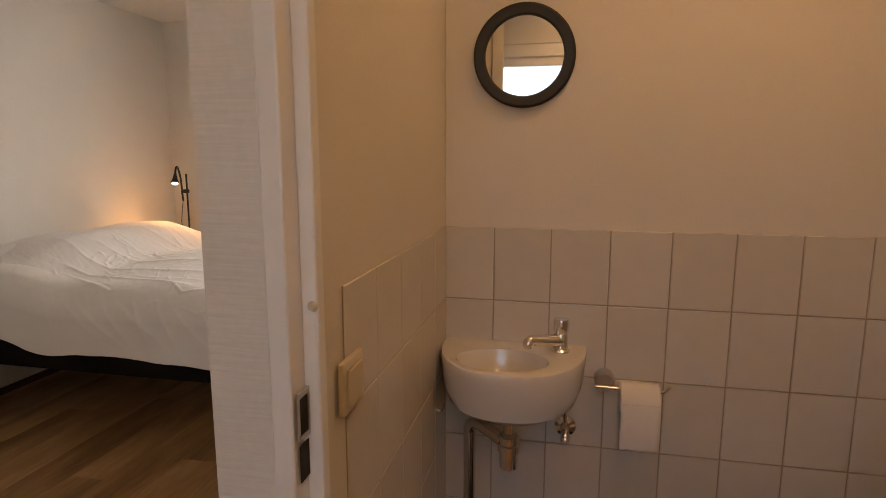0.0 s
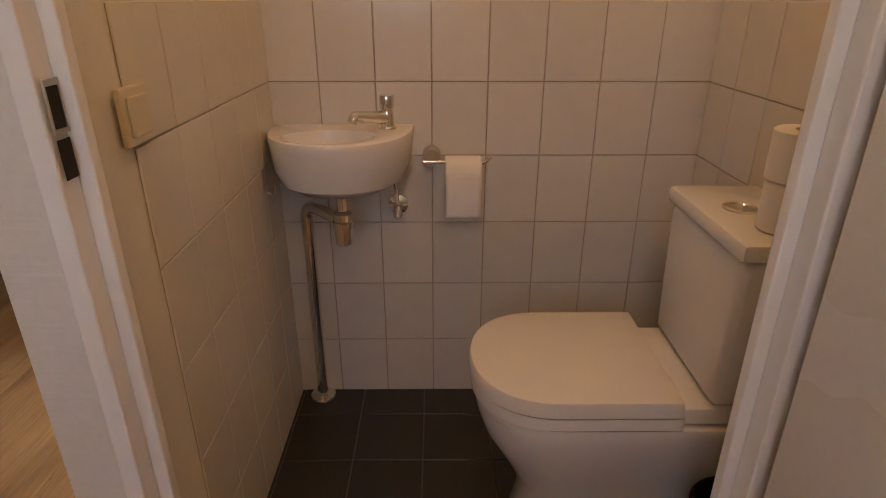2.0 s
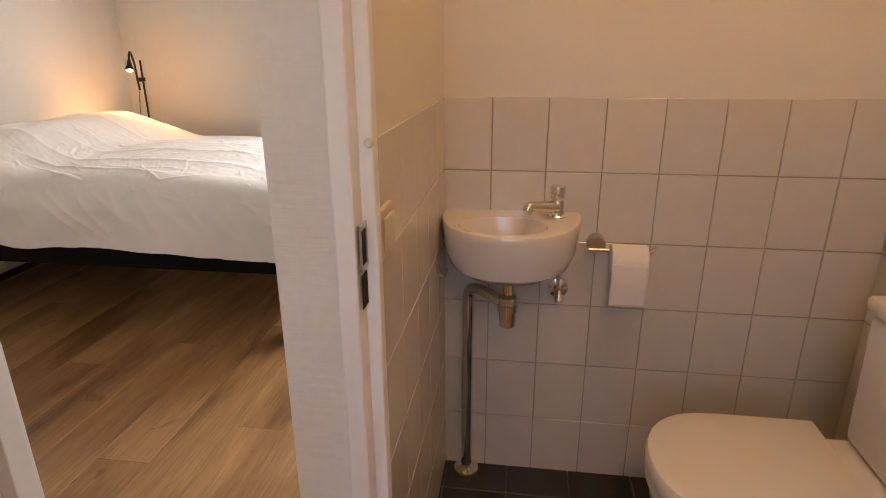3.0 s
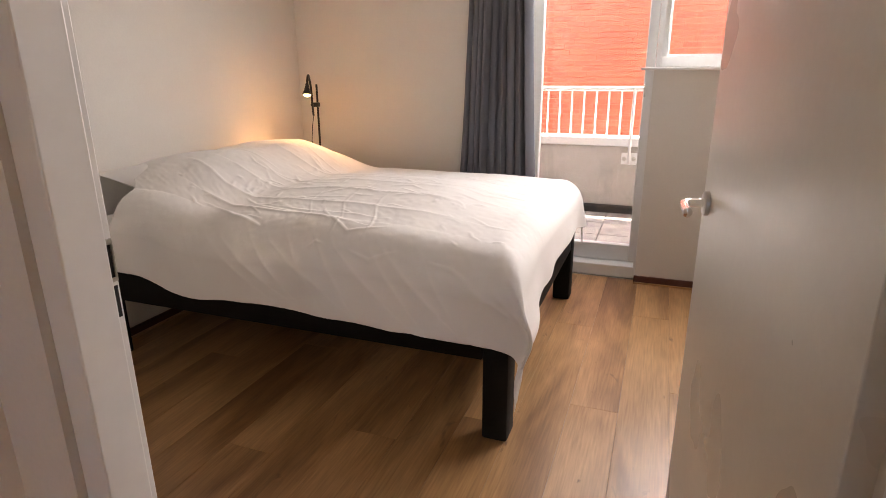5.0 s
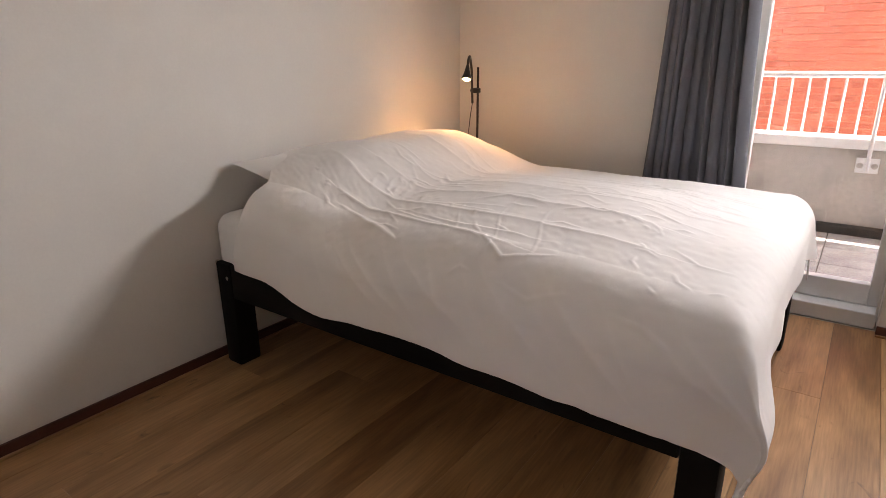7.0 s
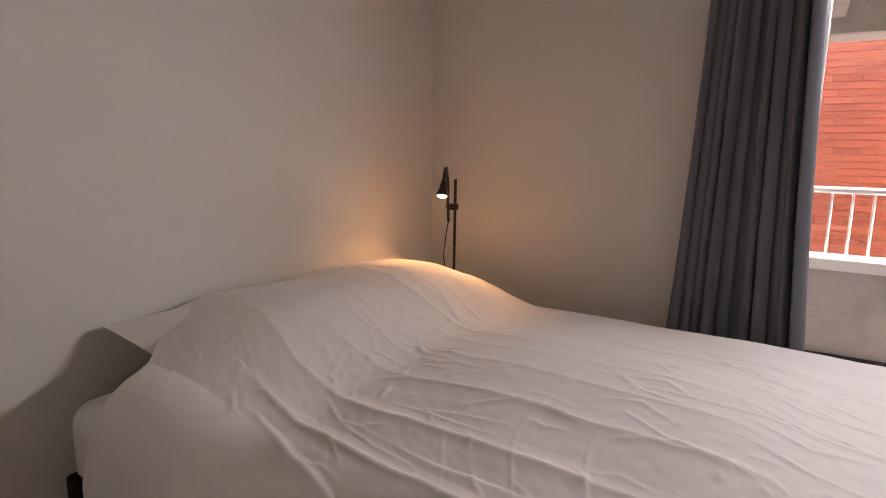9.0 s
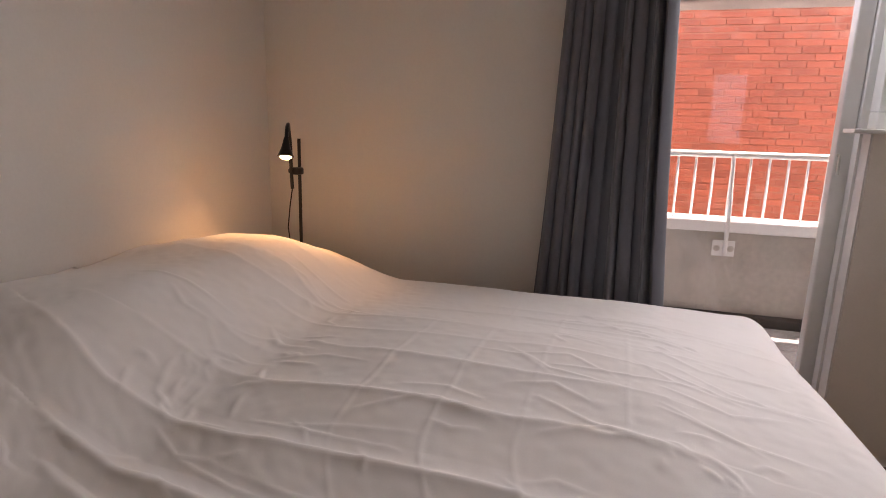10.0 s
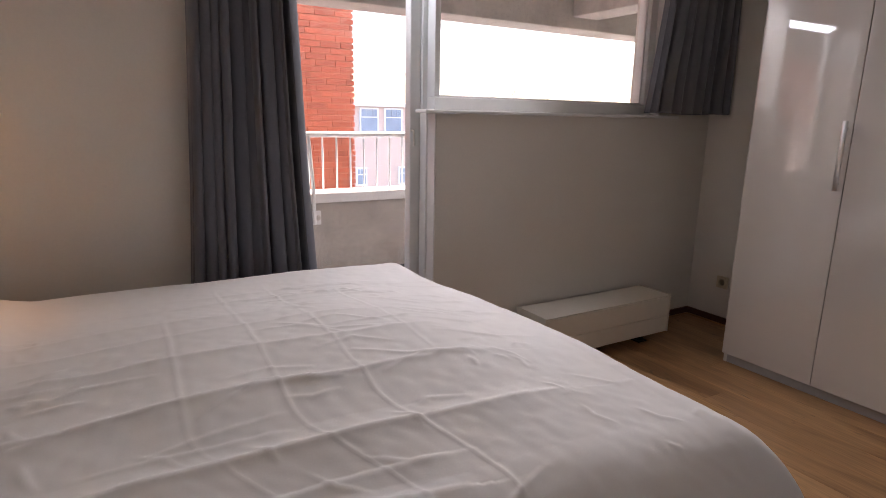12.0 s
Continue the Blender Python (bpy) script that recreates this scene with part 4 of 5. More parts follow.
def crease(x, y, pts, height, north, south):
    """Ridge with a soft crest along a line of points, fading towards both ends."""
    pts = [Vector(p) for p in pts]
    total = sum((b - a).length for a, b in zip(pts, pts[1:]))
    best = np.full(x.shape, 9.0)
    side, arc, run = np.zeros(x.shape), np.zeros(x.shape), 0.0
    for a, b in zip(pts, pts[1:]):
        d = b - a
        ln = d.length
        d = d / ln
        t = np.clip((x - a.x) * d.x + (y - a.y) * d.y, 0, ln)
        px, py = x - a.x - t * d.x, y - a.y - t * d.y
        r = np.hypot(px, py)
        m = r < best
        best = np.where(m, r, best)
        side = np.where(m, d.x * py - d.y * px, side)
        arc = np.where(m, (run + t) / total, arc)
        run += ln
    w = np.where(side > 0, north, south)
    return height * np.sin(np.pi * np.clip(0.06 + 0.88 * arc, 0, 1)) ** 0.7 * np.exp(-(np.sqrt(best ** 2 + 0.0025 ** 2) - 0.0025) / w)


def duvet():
    XE_, YS_, YN_ = -1.15, 2.385, 3.80    # where the cloth begins to turn down
    rs_, re_, rn_ = 0.165, 0.125, 0.12
    n = 600
    u, v = np.meshgrid(np.linspace(-3.05, XE_ + 0.5, n), np.linspace(YS_ - 0.5, YN_ + 0.35, n), indexing="ij")

    def turn(d, r):
        """How far out and down the cloth has gone after length d past the edge."""
        d = np.maximum(d, 0.0)
        q = math.pi * r / 2
        a = np.minimum(d, q) / r
        return r * np.sin(a) + 0.03 * np.maximum(d - q, 0), r * (1 - np.cos(a)) + np.maximum(d - q, 0)

    # height of the hem above the floor along the south side and the foot
    hem_s = np.interp(u, (-2.9, -2.5, -1.8, -1.45, -1.40, -1.2, -1.0), (0.490, 0.452, 0.434, 0.432, 0.424, 0.425, 0.385)) + 0.004 * np.sin(17 * u)
    hem_e = np.interp(v, (2.2, 2.45, 2.7, 3.7, 3.85), (0.335, 0.440, 0.478, 0.486, 0.450)) + 0.006 * np.sin(13 * v)
    long_s = math.pi * rs_ / 2 + (duvet_top(np.minimum(u, XE_), YS_) - hem_s) - rs_
    long_e = math.pi * re_ / 2 + (duvet_top(XE_, np.clip(v, YS_, YN_)) - hem_e) - re_
    su = np.where(u < XE_, u, XE_ + (u - XE_) / 0.5 * long_e)
    sv = np.where(v < YS_, YS_ - (YS_ - v) / 0.5 * long_s, v)
    hx, gx = turn(su - XE_, re_)
    hs, gs = turn(YS_ - sv, rs_)
    hn, gn = turn(sv - YN_, rn_)
    gy = np.maximum(gs, gn)
    drop = (gx ** 1.9 + gy ** 1.9) ** (1 / 1.9)
    x = np.where(su < XE_, su, XE_ + hx)
    y = np.where(sv < YS_, YS_ - hs, np.where(sv > YN_, YN_ + hn, sv))
    # the head edge slants in over the pillow's corner and back out to the hem
    west = -3.075 + 0.27 * ease((2.66 - sv) / 0.34) - 0.075 * ease((gs - 0.06) / 0.24)
    x = np.where(x < -0.9, west + (x + 3.05) * (-0.9 - west) / 2.15, x)
    z = duvet_top(np.minimum(x, XE_), np.clip(y, YS_, YN_))
    lay = 1 - ease(drop / 0.16)
    wob = 0.010 * grain_noise(su, sv, 5.0, 3) + 0.004 * grain_noise(su, sv, 14.0, 4)
    fold = np.zeros(x.shape)
    for h, wn_, ws_, pts in RIDGES:
        fold = np.maximum(fold, crease(su, sv + wob, pts, h, wn_, ws_)) + 0.25 * crease(su, sv + wob, pts, h, 0.006, 0.010)
    for at, lo, hi in PRESSED:
        s = su - at - 0.03 * (sv - 2.9) - 0.002 * grain_noise(su, sv, 20.0, 5)
        e = ease((sv - lo) / 0.1) * (1 - ease((sv - hi) / 0.1)) * (0.65 + 0.35 * grain_noise(su, sv, 7.0, 6))
        fold += e * (0.0023 * np.exp(-np.abs(s) / 0.0034) - 0.0008 * np.exp(-((s - 0.012) / 0.009) ** 2))
    rng = random.Random(77)

    def short(cx, cy, spread, count, angles, longest, height):
        """A patch of small sharp crumples."""
        total = np.zeros(x.shape)
        for _ in range(count):
            ax, ay = cx + rng.gauss(0, spread), cy + rng.gauss(0, spread * 0.7)
            an, ln = radians(rng.uniform(*angles)), rng.uniform(0.35, 1) * longest
            k = rng.uniform(-0.25, 0.25) * ln
            dx, dy = math.cos(an), math.sin(an)
            mid = (ax + dx * ln / 2 - dy * k, ay + dy * ln / 2 + dx * k)
            near = (np.abs(su - ax) < ln + 0.05) & (np.abs(sv - ay) < ln + 0.05)
            if near.any():
                total[near] += crease(su[near], sv[near], ((ax, ay), mid, (ax + dx * ln, ay + dy * ln)), height * rng.uniform(0.5, 1), 0.0042, 0.008)
        return total
    for cx, cy, spread, count in ((-2.40, 2.68, 0.06, 12), (-2.40, 2.80, 0.05, 9), (-2.28, 2.95, 0.05, 7), (-2.62, 2.47, 0.06, 7), (-1.45, 3.38, 0.10, 9), (-1.42, 2.72, 0.07, 8), (-2.35, 3.27, 0.06, 7), (-2.0, 2.62, 0.25, 7), (-1.25, 2.5, 0.1, 6)):
        fold += short(cx, cy, spread, count, (-95, 25), 0.085, 0.0043)
    for cx, cy, spread, count in ((-2.50, 3.00, 0.14, 5), (-2.50, 2.58, 0.12, 5), (-1.75, 3.0, 0.30, 20), (-1.6, 3.45, 0.22, 14), (-2.55, 3.40, 0.12, 3), (-1.8, 2.45, 0.3, 9)):
        fold += short(cx, cy, spread, count, (-32, 8), 0.34, 0.0044)
    # long slack folds of the hanging side, leaning towards the foot
    for k in range(15):
        ax = -2.75 + 0.118 * k + rng.uniform(-0.03, 0.03)
        fold += (1 - lay) * crease(su, sv, ((ax, 2.36), (ax + 0.12, 2.22), (ax + rng.uniform(0.25, 0.42), 2.05)), rng.uniform(0.004, 0.011), 0.030, 0.055)
    soft = 0.010 * grain_noise(su, sv, 2.3, 21) + 0.004 * grain_noise(su, sv, 5.5, 22)
    z = z + fold * (0.25 + 0.75 * lay) + soft * (0.3 + 0.7 * lay) + 0.0008 * grain_noise(su, sv, 40.0, 23)
    # hanging cloth waves in and out, and the foot corners flare
    hang = ease((drop - 0.08) / 0.28)
    wave = 0.012 * np.sin(su * 7.0 + 2.5 * soft / 0.01) + 0.008 * grain_noise(su, sv, 6.0, 24)
    y = np.where(gs > 0, y - hang * wave - (1 - lay) * fold, y)
    wave = 0.010 * np.sin(sv * 9.0 + 1.5) + 0.007 * grain_noise(su, sv, 7.0, 25)
    x = np.where(gx > 0, x + hang * (wave + 0.05 * bell(sv, YN_ + 0.1, 0.10) + 0.060 * bell(drop, 0.25, 0.10) * bell(y, 2.33, 0.20)) + (1 - lay) * fold * 0.7, x)
    ob = sheet("duvet", np.stack([x, y, z - drop], -1), COTTON, 0.0)
    s = ob.modifiers.new("thickness", "SOLIDIFY")
    s.thickness, s.offset = 0.006, -1
    return tagged(ob, "rumpled white cotton duvet spread over the bed", "duvet")


duvet()


def pillow(cx, cy, cz, w, d, h, rot, lean):
    n = 28
    g_top, g_bot = np.zeros((n, n, 3)), np.zeros((n, n, 3))
    for i in range(n):
        for j in range(n):
            u, v = -1 + 2 * i / (n - 1), -1 + 2 * j / (n - 1)
            bulge = ((1 - abs(u) ** 2.6) * (1 - abs(v) ** 2.6)) ** 0.75
            px = u * w * (1 - 0.06 * (1 - abs(v) ** 2))
            py = v * d * (1 - 0.06 * (1 - abs(u) ** 2))
            zz = bulge * h * (1 + 0.12 * fbm(px, py, 5, cx))
            g_top[i, j], g_bot[i, j] = (px, py, zz), (px, py, -zz)
    ob = sheet("pillow", np.concatenate([g_top, g_bot[:, ::-1]], 1), COTTON)
    ob.matrix_basis = pose(cx, cy, cz, 0, lean, rot)
    ob.data.update()
    return tagged(ob, "white cotton pillow at the head of the bed", "pillow", group="pillows")


pillow(-2.835, 2.765, 0.818, 0.28, 0.35, 0.062, 2, 15)
pillow(-2.80, 3.47, 0.785, 0.26, 0.345, 0.080, -2, 6)

# ---- floor lamp ----
fl = thing("floor_lamp", (-2.867, 4.005, 0), "slim black metal reading lamp, lit, beside the bed", "lamp")
bm = bmesh.new()
lathe(bm, (-2.867, 4.005, 0.004), [(0.0, 0.0), (0.115, 0.0), (0.118, 0.004), (0.112, 0.018), (0.02, 0.026), (0.0, 0.026)], 40)
part("base", bm, BLACKMETAL, fl, "", True)
bm = bmesh.new()
tube(bm, [(-2.867, 4.005, 0.02), (-2.861, 4.005, 1.257)], 0.0072, 12)
part("post", bm, BLACKMETAL, fl, "", True)
bm = boxes((-2.894, -2.847, 3.978, 4.018, 1.107, 1.137), bevel=0.006)
tube(bm, [(-2.891, 3.995, 1.122), (-2.904, 3.995, 1.122)], 0.010, 12)
part("clamp", bm, BLACKMETAL, fl, "square black clamp", True)
neck = [Vector((-2.885, 3.982, 1.049)), Vector((-2.881, 3.970, 1.129)), Vector((-2.861, 3.935, 1.229)), Vector((-2.834, 3.880, 1.294)), Vector((-2.804, 3.825, 1.317)), Vector((-2.786, 3.785, 1.301)), Vector((-2.778, 3.765, 1.264))]
fine_neck = []
for k in range(len(neck) - 1):
    p0, p1, p2, p3 = neck[max(k - 1, 0)], neck[k], neck[k + 1], neck[min(k + 2, len(neck) - 1)]
    for q in range(5):
        t = q / 5
        fine_neck.append(0.5 * ((2 * p1) + (p2 - p0) * t + (2 * p0 - 5 * p1 + 4 * p2 - p3) * t * t + (3 * p1 - p0 - 3 * p2 + p3) * t ** 3))
bm = bmesh.new()
tube(bm, fine_neck + [neck[-1]], 0.0075, 10)
part("gooseneck", bm, BLACKMETAL, fl, "", True)
bm = bmesh.new()
ax = (Vector((-2.773, 3.745, 1.189)) - Vector((-2.778, 3.765, 1.269))).normalized()
o = Vector((-2.778, 3.765, 1.269))
tube(bm, [o, o + ax * 0.02, o + ax * 0.045, o + ax * 0.072, o + ax * 0.0725, o + ax * 0.045, o + ax * 0.03], [0.009, 0.013, 0.019, 0.031, 0.029, 0.017, 0.010], 24, False)
part("shade", bm, BLACKMETAL, fl, "black bell-shaped shade", True)
bm = bmesh.new()
tube(bm, [o + ax * 0.045, o + ax * 0.066, o + ax * 0.078, o + ax * 0.084], [0.013, 0.023, 0.020, 0.008], 16)
part("bulb", bm, BULB, fl, "glowing warm bulb", True)
bm = bmesh.new()
tube(bm, [(-2.885, 3.982, 1.049), (-2.894, 3.975, 0.98), (-2.907, 3.975, 0.88), (-2.894, 3.985, 0.74), (-2.875, 3.995, 0.6), (-2.873, 3.995, 0.3), (-2.889, 4.000, 0.03)], 0.0028, 6)
part("cable", bm, BLACKMETAL, fl, "thin black cable", True)


# ---- curtains ----
def curtain(x0, x1, xt0, xt1, y, z0, z1, folds, depth, seed, label):
    n, m = 330, 48
    rng = random.Random(seed)
    ph = [rng.uniform(-1.1, 1.1) for _ in range(folds + 3)]
    g = np.zeros((m, n, 3))
    for i in range(m):
        v = i / (m - 1)
        z = z1 + (z0 - z1) * v
        e = v ** 1.4
        a, b = xt0 + (x0 - xt0) * e, xt1 + (x1 - xt1) * e
        for j in range(n):
            u = j / (n - 1)
            k = u * folds
            kk = int(k)
            w = ph[kk] * (1 - (k - kk)) + ph[kk + 1] * (k - kk)
            s = math.sin(2 * math.pi * (k + 0.35 * w + 0.05 * math.sin(3 * v)))
            s = math.copysign(abs(s) ** 0.8, s)
            amp = depth * (0.75 + 0.5 * w) * (0.9 + 0.2 * v)
            g[i, j] = (a + (b - a) * u + 0.012 * math.cos(2 * math.pi * k) + 0.01 * v * noise.noise((u * 4, v * 3, seed)),
                       y + amp * s + 0.012 * v * noise.noise((u * 5, v * 2, seed + 5)), z + 0.004 * math.sin(9 * u))
    t = thing("curtain", ((x0 + x1) / 2, y, z0), label, "curtain", group="grey curtains")
    under(sheet("cloth", g, CURTAIN, 0.003), t)
    return t


curtain(-1.905, -1.325, -1.785, -1.432, 4.10, 0.02, 2.40, 11, 0.049, 3, "long dark grey pleated curtain reaching the floor beside the balcony door")
curtain(0.605, 1.345, 0.73, 1.345, 4.10, 1.362, 2.40, 8, 0.042, 8, "short dark grey pleated curtain hanging above the sill")
cr = thing("curtain_rail", (-0.2, 4.10, 2.42), "white aluminium curtain rail under the ceiling", "curtain rail")
part("track", boxes((-1.95, 1.34, 4.085, 4.115, 2.405, 2.43), bevel=0.002), RAILPAINT, cr)
for x in (-1.6, -0.3, 1.0):
    part("bracket", boxes((x - 0.015, x + 0.015, 4.09, 4.11, 2.43, 2.45)), RAILPAINT, cr)


# ---- heater, socket, wardrobe ----
ht = thing("convector_heater", (0.31, 4.07, 0), "low cream convector heater on short dark feet under the window", "heater")
hx0, hx1, hy0, hy1 = -0.185, 0.798, 3.945, 4.185
part("front_panel", boxes((hx0 + 0.008, hx1 - 0.008, hy0, hy0 + 0.012, 0.165, 0.280), bevel=0.002), ENAMEL, ht)
part("front_panel", boxes((hx0 + 0.008, hx1 - 0.008, hy0 + 0.001, hy0 + 0.012, 0.062, 0.163), bevel=0.002), ENAMEL, ht)
part("back_panel", boxes((hx0 + 0.008, hx1 - 0.008, hy1 - 0.012, hy1, 0.062, 0.288), bevel=0.002), ENAMEL, ht)
part("top_plate", boxes((hx0 + 0.007, hx1 - 0.007, hy0 + 0.002, hy1, 0.282, 0.290), bevel=0.002), ENAMEL, ht)
part("end_plate", boxes((hx1 - 0.006, hx1, hy0 - 0.004, hy1 + 0.002, 0.06, 0.296), bevel=0.002), ENAMEL, ht)
# the valve end is cut out for the pipe
part("end_plate", boxes((hx0, hx0 + 0.006, hy0 - 0.004, 4.055, 0.06, 0.296), (hx0, hx0 + 0.006, 4.115, hy1 + 0.002, 0.06, 0.296), (hx0, hx0 + 0.006, 4.055, 4.115, 0.235, 0.296), (hx0, hx0 + 0.006, 4.055, 4.115, 0.06, 0.085)), ENAMEL, ht, "cream end plate with a cut-out for the valve")
for x in (0.0, 0.62):
    part("foot", boxes((x, x + 0.03, 4.00, 4.14, 0.004, 0.062), (x - 0.02, x + 0.05, 3.985, 4.155, 0.004, 0.01)), BLACKMETAL, ht, "dark steel foot")
part("core", boxes((hx0 + 0.03, hx1 - 0.03, hy0 + 0.03, hy1 - 0.03, 0.08, 0.20)), BLACKMETAL, ht, "dark heating core")
vl = thing("radiator_valve", (-0.24, 4.13, 0), "chrome and white radiator valve with pipe from the floor", "valve")
bm = bmesh.new()
tube(bm, bend((-0.255, 4.135, 0.004), (-0.255, 4.135, 0.13), (-0.150, 4.085, 0.13), r=0.02), 0.0085, 12)
part("pipe", bm, STEEL, vl, "dull steel pipe", True)
bm = bmesh.new()
tube(bm, [(-0.255, 4.135, 0.09), (-0.255, 4.135, 0.10), (-0.255, 4.135, 0.15), (-0.255, 4.135, 0.16)], [0.014, 0.021, 0.021, 0.014], 14)
part("body", bm, STEEL, vl, "", True)
bm = bmesh.new()
tube(bm, [(-0.255, 4.135, 0.16), (-0.255, 4.135, 0.165), (-0.255, 4.135, 0.205), (-0.255, 4.135, 0.212)], [0.018, 0.026, 0.024, 0.016], 16)
part("knob", bm, PLASTIC, vl, "cream knob", True)
bm = bmesh.new()
lathe(bm, (-0.255, 4.135, 0.004), [(0.032, 0.0), (0.030, 0.005), (0.010, 0.010)], 20)
part("floor_ring", bm, RAILPAINT, vl, "", True)

sk = thing("wall_socket", (XE, 3.985, 0.288), "cream single wall socket above the skirting", "socket")
part("plate", boxes((XE - 0.010, XE, 3.945, 4.025, 0.248, 0.328), bevel=0.003), PLASTIC, sk)
bm = bmesh.new()
lathe(bm, (XE - 0.010, 3.985, 0.288), [(0.0, 0.006), (0.018, 0.006), (0.020, -0.004), (0.024, -0.006), (0.026, 0.0)], 28, "x")
part("outlet", bm, PLASTIC, sk, "round recessed outlet", True)
# dark discs in place of the shade in the two pin holes
for dy in (-0.0095, 0.0095):
    bm = bmesh.new()
    lathe(bm, (XE - 0.0045, 3.985 + dy, 0.288), [(0.0, 0.0), (0.0026, 0.0), (0.0026, 0.001)], 10, "x")
    part("pin_hole_shade", bm, HOLESHADE, sk, "dark disc painting the shade of a pin hole")


def wardrobe():
    x0 = 0.80
    ys = [3.575, 3.095, 2.615, 2.135, 1.655]
    for k, (ya, yb) in enumerate(zip(ys, ys[1:])):
        if k % 2 == 0:
            yc = ys[k + 2]
            w = thing("wardrobe", (1.08, (ya + yc) / 2, 0), "tall high-gloss off-white wardrobe with aluminium bar handles", "wardrobe", group="gloss wardrobes")
            part("carcass", boxes((x0 + 0.024, XE - 0.016, yc + 0.001, yc + 0.018, 0.004, 2.36), (x0 + 0.024, XE - 0.016, ya - 0.019, ya - 0.001, 0.004, 2.36), (x0 + 0.024, XE - 0.016, yc + 0.018, ya - 0.019, 2.342, 2.36),
                                  (x0 + 0.024, XE - 0.016, yc + 0.018, ya - 0.019, 0.062, 0.08), (XE - 0.03, XE - 0.016, yc + 0.018, ya - 0.019, 0.08, 2.342)), ENAMEL, w)
            part("plinth", boxes((x0 + 0.026, x0 + 0.042, yc + 0.019, ya - 0.020, 0.004, 0.06)), GREYEDGE, w, "grey plinth strip")
        d = part("door", boxes((x0, x0 + 0.02, yb + 0.0018, ya - 0.0018, 0.058, 2.355), bevel=0.0025), GLOSS, w)
        hy = yb + 0.024
        bm = boxes((x0 - 0.030, x0 - 0.020, hy - 0.011, hy + 0.011, 1.02, 1.335), bevel=0.004)
        for z in (1.05, 1.30):
            tube(bm, [(x0 - 0.021, hy, z), (x0, hy, z)], 0.005, 10)
        part("handle", bm, ALU, d, "aluminium bar handle", True)


wardrobe()


# ---- pieces of floors, walls and brickwork ----
structure("floor", boxes((XW - 0.15, 1.5, 0.53, 4.58, -0.2, -0.004), (-1.56, 1.25, -1.2, 0.53, -0.2, -0.004)), DARKGROUT, "oak laminate plank floor running towards the window", "floor")
floor_ob = bpy.data.objects["floor"]
rng = random.Random(5)
PW, PL = 0.1945, 1.86
k0 = math.floor((XW - (-0.868)) / PW) - 1
for k in range(k0, k0 + 26):
    xa = -0.868 + PW * k
    xb = xa + PW
    lo, hi = max(xa, XW), min(xb, XE)
    if hi - lo < 0.02:
        continue
    y = -1.1 - (k * 0.437 % 1) * PL
    while y < 4.28:
        ya, yb = y, min(y + PL, 4.282)
        ya = max(ya, -1.1)
        # south of the bedroom only the hall has planks, and none lie under the toilet
        c = (lo + hi) / 2
        if c > -0.30:
            segs = [(max(ya, 1.6), yb), (ya, min(yb, 0.56))]
        elif c < -1.45:
            segs = [(max(ya, 0.90), yb)]
        else:
            segs = [(ya, yb)]
        for a, b in segs:
            if b - a > 0.03 and hi - lo > 0.02:
                piece("plank", floor_ob, hi - lo - 0.0010, b - a - 0.0006, 0.010, OAK, pose((lo + hi) / 2, (a + b) / 2, -0.006), 0.0006)
        y += PL

tfl = structure("floor_toilet", boxes((TW, TE, 0.56, TB, -0.004, 0.001)), DARKGROUT, "black square floor tiles with pale joints", "floor")
for i in range(-2, 6):
    for j in range(0, 6):
        xa, xb = max(-0.045 + 0.2 * (i), TW), min(-0.045 + 0.2 * (i + 1), TE)
        ya, yb = max(1.36 - 0.2 * j, 0.56), min(1.56 - 0.2 * j, TB)
        if xb - xa > 0.01 and yb - ya > 0.01:
            piece("tile", tfl, xb - xa - 0.003, yb - ya - 0.003, 0.004, BLACKTILE, pose((xa + xb) / 2, (ya + yb) / 2, 0.001))

P, R = 0.152, 0.202
bk = structure("tiling_north", boxes((TW, TE, TB - 0.006, TB - 0.0005, 0.002, 6 * R - 0.002)), GROUT, "white glazed wall tiles with grey joints behind the basin", "tiles")
cuts = [TW] + [-0.12 + P * k for k in range(7)] + [TE]
for a, b in zip(cuts, cuts[1:]):
    for r in range(6):
        piece("tile", bk, b - a - 0.0028, R - 0.0028, 0.005, TILE, pose((a + b) / 2, TB - 0.006, R * (r + 0.5), 90))
wt = structure("tiling_west", boxes((TW + 0.0005, TW + 0.002, 0.738, TB - 0.012, 0.002, 6 * R - 0.002)), GROUT, "white glazed wall tiles with grey joints below the switch", "tiles")
cw = [0.736, 0.888, 1.043, 1.198, 1.352, TB - 0.012]
for a, b in zip(cw, cw[1:]):
    for r in range(6):
        piece("tile", wt, b - a - 0.0028, R - 0.0028, 0.003, TILE, pose(TW + 0.002, (a + b) / 2, R * (r + 0.5), 90, 0, 90))
et = structure("tiling_east", boxes((TE - 0.006, TE - 0.0005, 0.63, TB - 0.012, 0.002, 6 * R - 0.002)), GROUT, "white glazed wall tiles with grey joints behind the cistern", "tiles")
ce = [0.63, 0.734, 0.886, 1.038, 1.19, 1.342, TB - 0.012]
for a, b in zip(ce, ce[1:]):
    for r in range(6):
        piece("tile", et, b - a - 0.0028, R - 0.0028, 0.005, TILE, pose(TE - 0.006, (a + b) / 2, R * (r + 0.5), 90, 0, -90))

# pebbled paving slabs of the balcony
pv = structure("paving", boxes((-5.9, 5.9, YN + 0.255, 5.615, DZ + 0.001, DZ + 0.006)), DARKGROUT, "grey pebbled paving slabs on the balcony", "paving")
for i in range(-8, 9):
    for j in range(3):
        xa, ya = i * 0.4, YN + 0.262 + j * 0.375
        yb = min(ya + 0.37, 5.612)
        piece("slab", pv, 0.394, yb - ya, 0.022, PEBBLE, pose(xa, (ya + yb) / 2, DZ + 0.006))

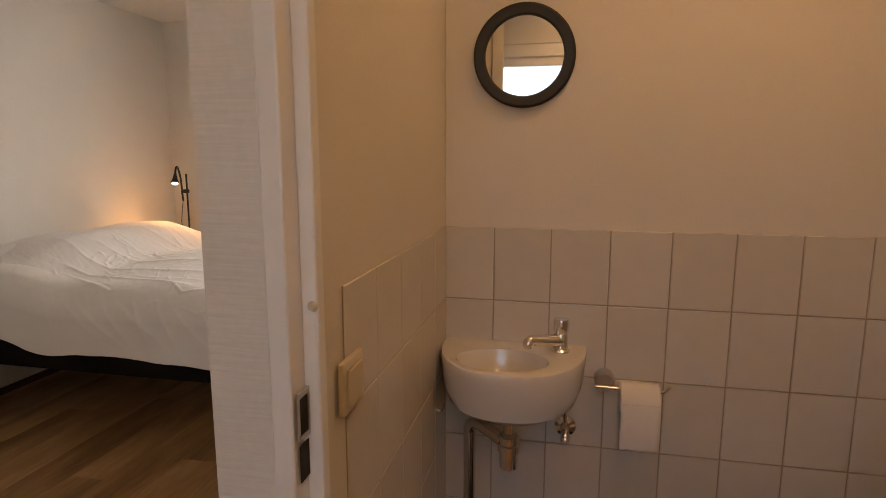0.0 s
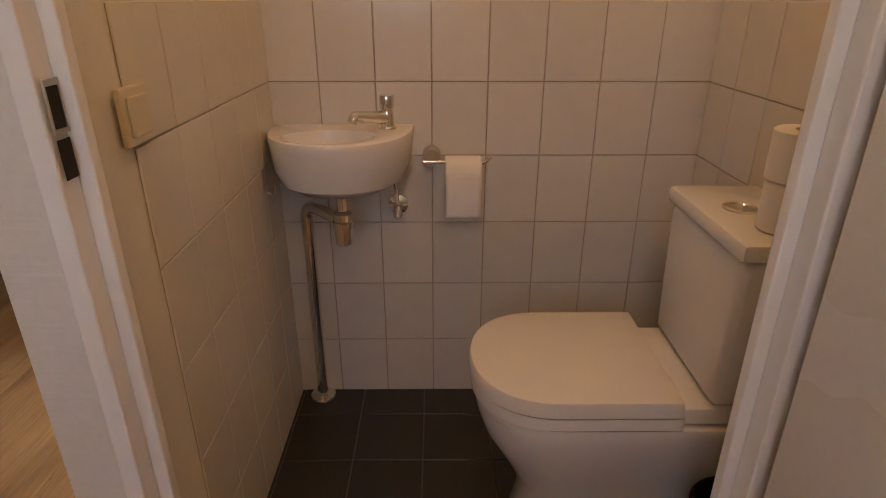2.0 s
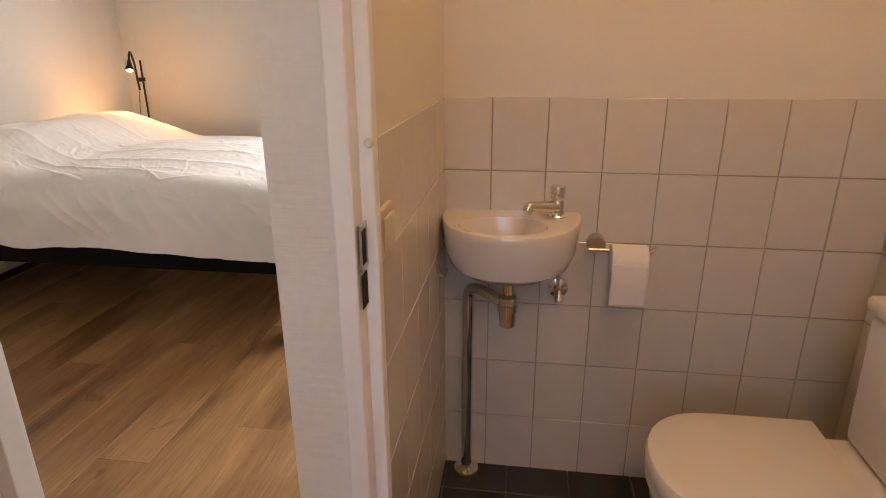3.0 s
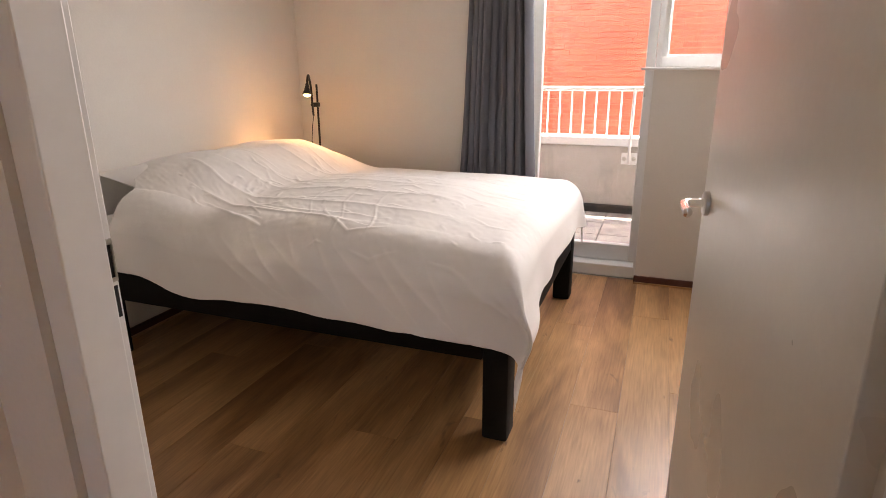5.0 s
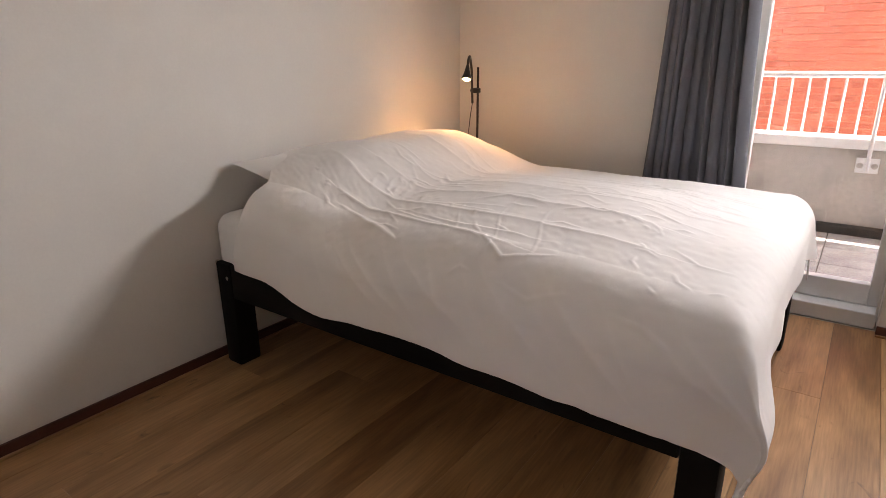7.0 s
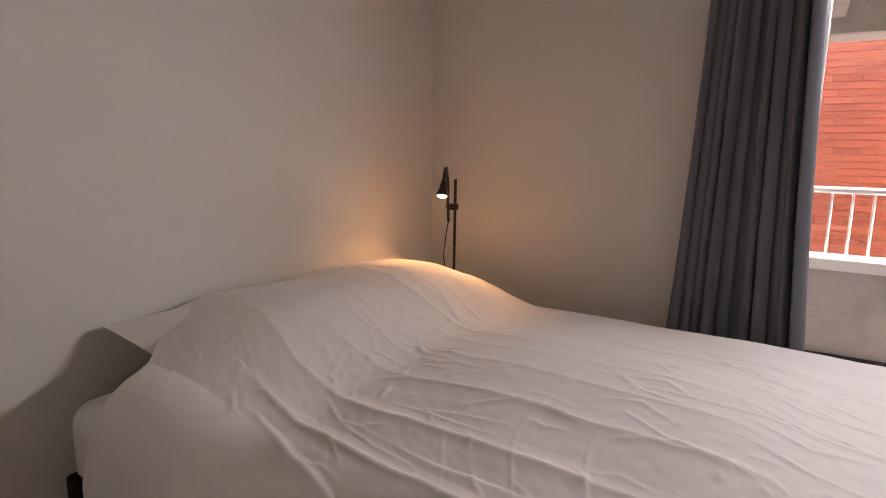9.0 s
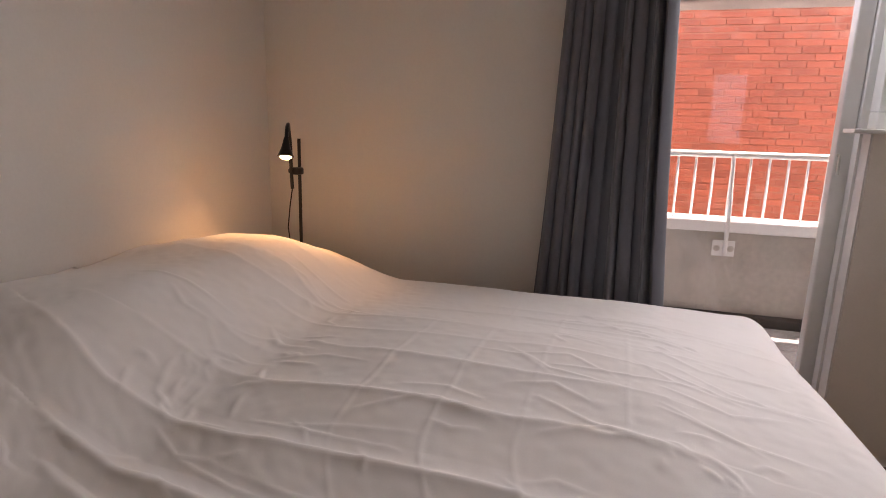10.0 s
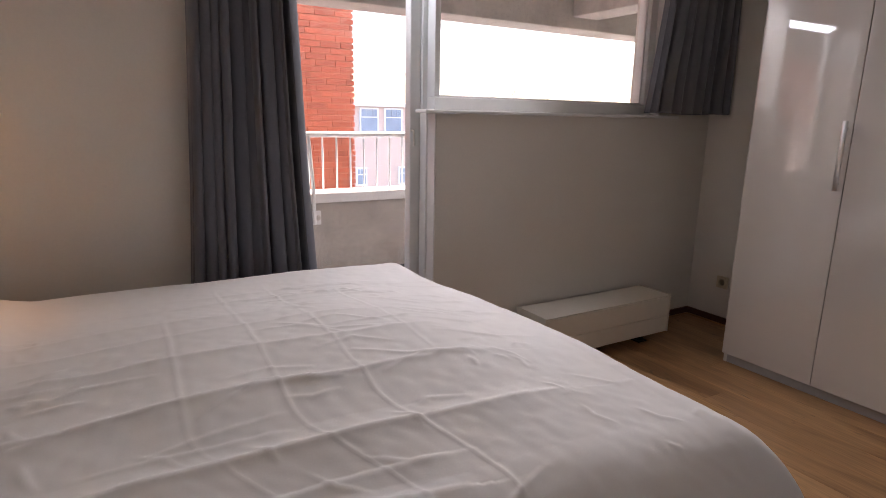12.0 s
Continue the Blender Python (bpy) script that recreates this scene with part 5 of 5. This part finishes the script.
# brick wall across the gap
BX, BY = 0.40, 8.0
bw = structure("brick_wall", boxes((-9, BX - 0.03, BY + 0.005, BY + 0.5, -6, 7)), MORTAR, "orange-red brick wall end of the neighbouring block", "wall")
BL, BH = 0.222, 0.0635
rng = random.Random(9)
rest_v, rest_f = [], []
count = 0
for r in range(int((6.0 + 3.0) / BH)):
    z = -3.0 + r * BH
    off = (0.0, 0.5, 0.25, 0.75)[r % 4] * BL
    x = BX - off + rng.uniform(-0.012, 0.0)
    first = True
    while x > -6.5:
        ln = BL - 0.011
        cx = x - ln / 2
        if first and off:
            # a cut brick closes the end
            cl_ = off - 0.011
            if cl_ > 0.03:
                cxx = x + off - cl_ / 2 + rng.uniform(-0.008, 0.004)
                rest = (cxx, z, cl_)
            else:
                rest = None
        else:
            rest = None
        first = False
        dy = rng.uniform(-0.004, 0.004)
        for c, l in ([(cx, ln)] + ([(rest[0], rest[2])] if rest else [])):
            if -1.7 < c < 0.5 and 0.75 < z < 2.1 and count < 300 and (abs(l - ln) < 1e-6):
                piece("brick", bw, l, BH - 0.010, 0.02, BRICK, pose(c, BY + 0.016 + dy, z + BH / 2, 90 + rng.uniform(-0.5, 0.5), 0, rng.uniform(-0.4, 0.4)))
                count += 1
            else:
                n = len(rest_v)
                h = (BH - 0.010) / 2
                yf, yb = BY - 0.004 + dy, BY + 0.016
                q = 0.003
                rest_v += [(c - l / 2, yb, z + BH / 2 - h), (c + l / 2, yb, z + BH / 2 - h), (c + l / 2, yb, z + BH / 2 + h), (c - l / 2, yb, z + BH / 2 + h),
                           (c - l / 2 + q, yf, z + BH / 2 - h + q), (c + l / 2 - q, yf, z + BH / 2 - h + q), (c + l / 2 - q, yf, z + BH / 2 + h - q), (c - l / 2 + q, yf, z + BH / 2 + h - q)]
                rest_f += [(n + 4, n + 5, n + 6, n + 7), (n, n + 1, n + 5, n + 4), (n + 1, n + 2, n + 6, n + 5), (n + 2, n + 3, n + 7, n + 6), (n + 3, n, n + 4, n + 7)]
        x -= BL
me = bpy.data.meshes.new("bricks")
me.from_pydata(rest_v, [], rest_f)
me.materials.append(BRICK)
ob = under(new("bricks", me), bw)
tagged(ob, kind="stuff")
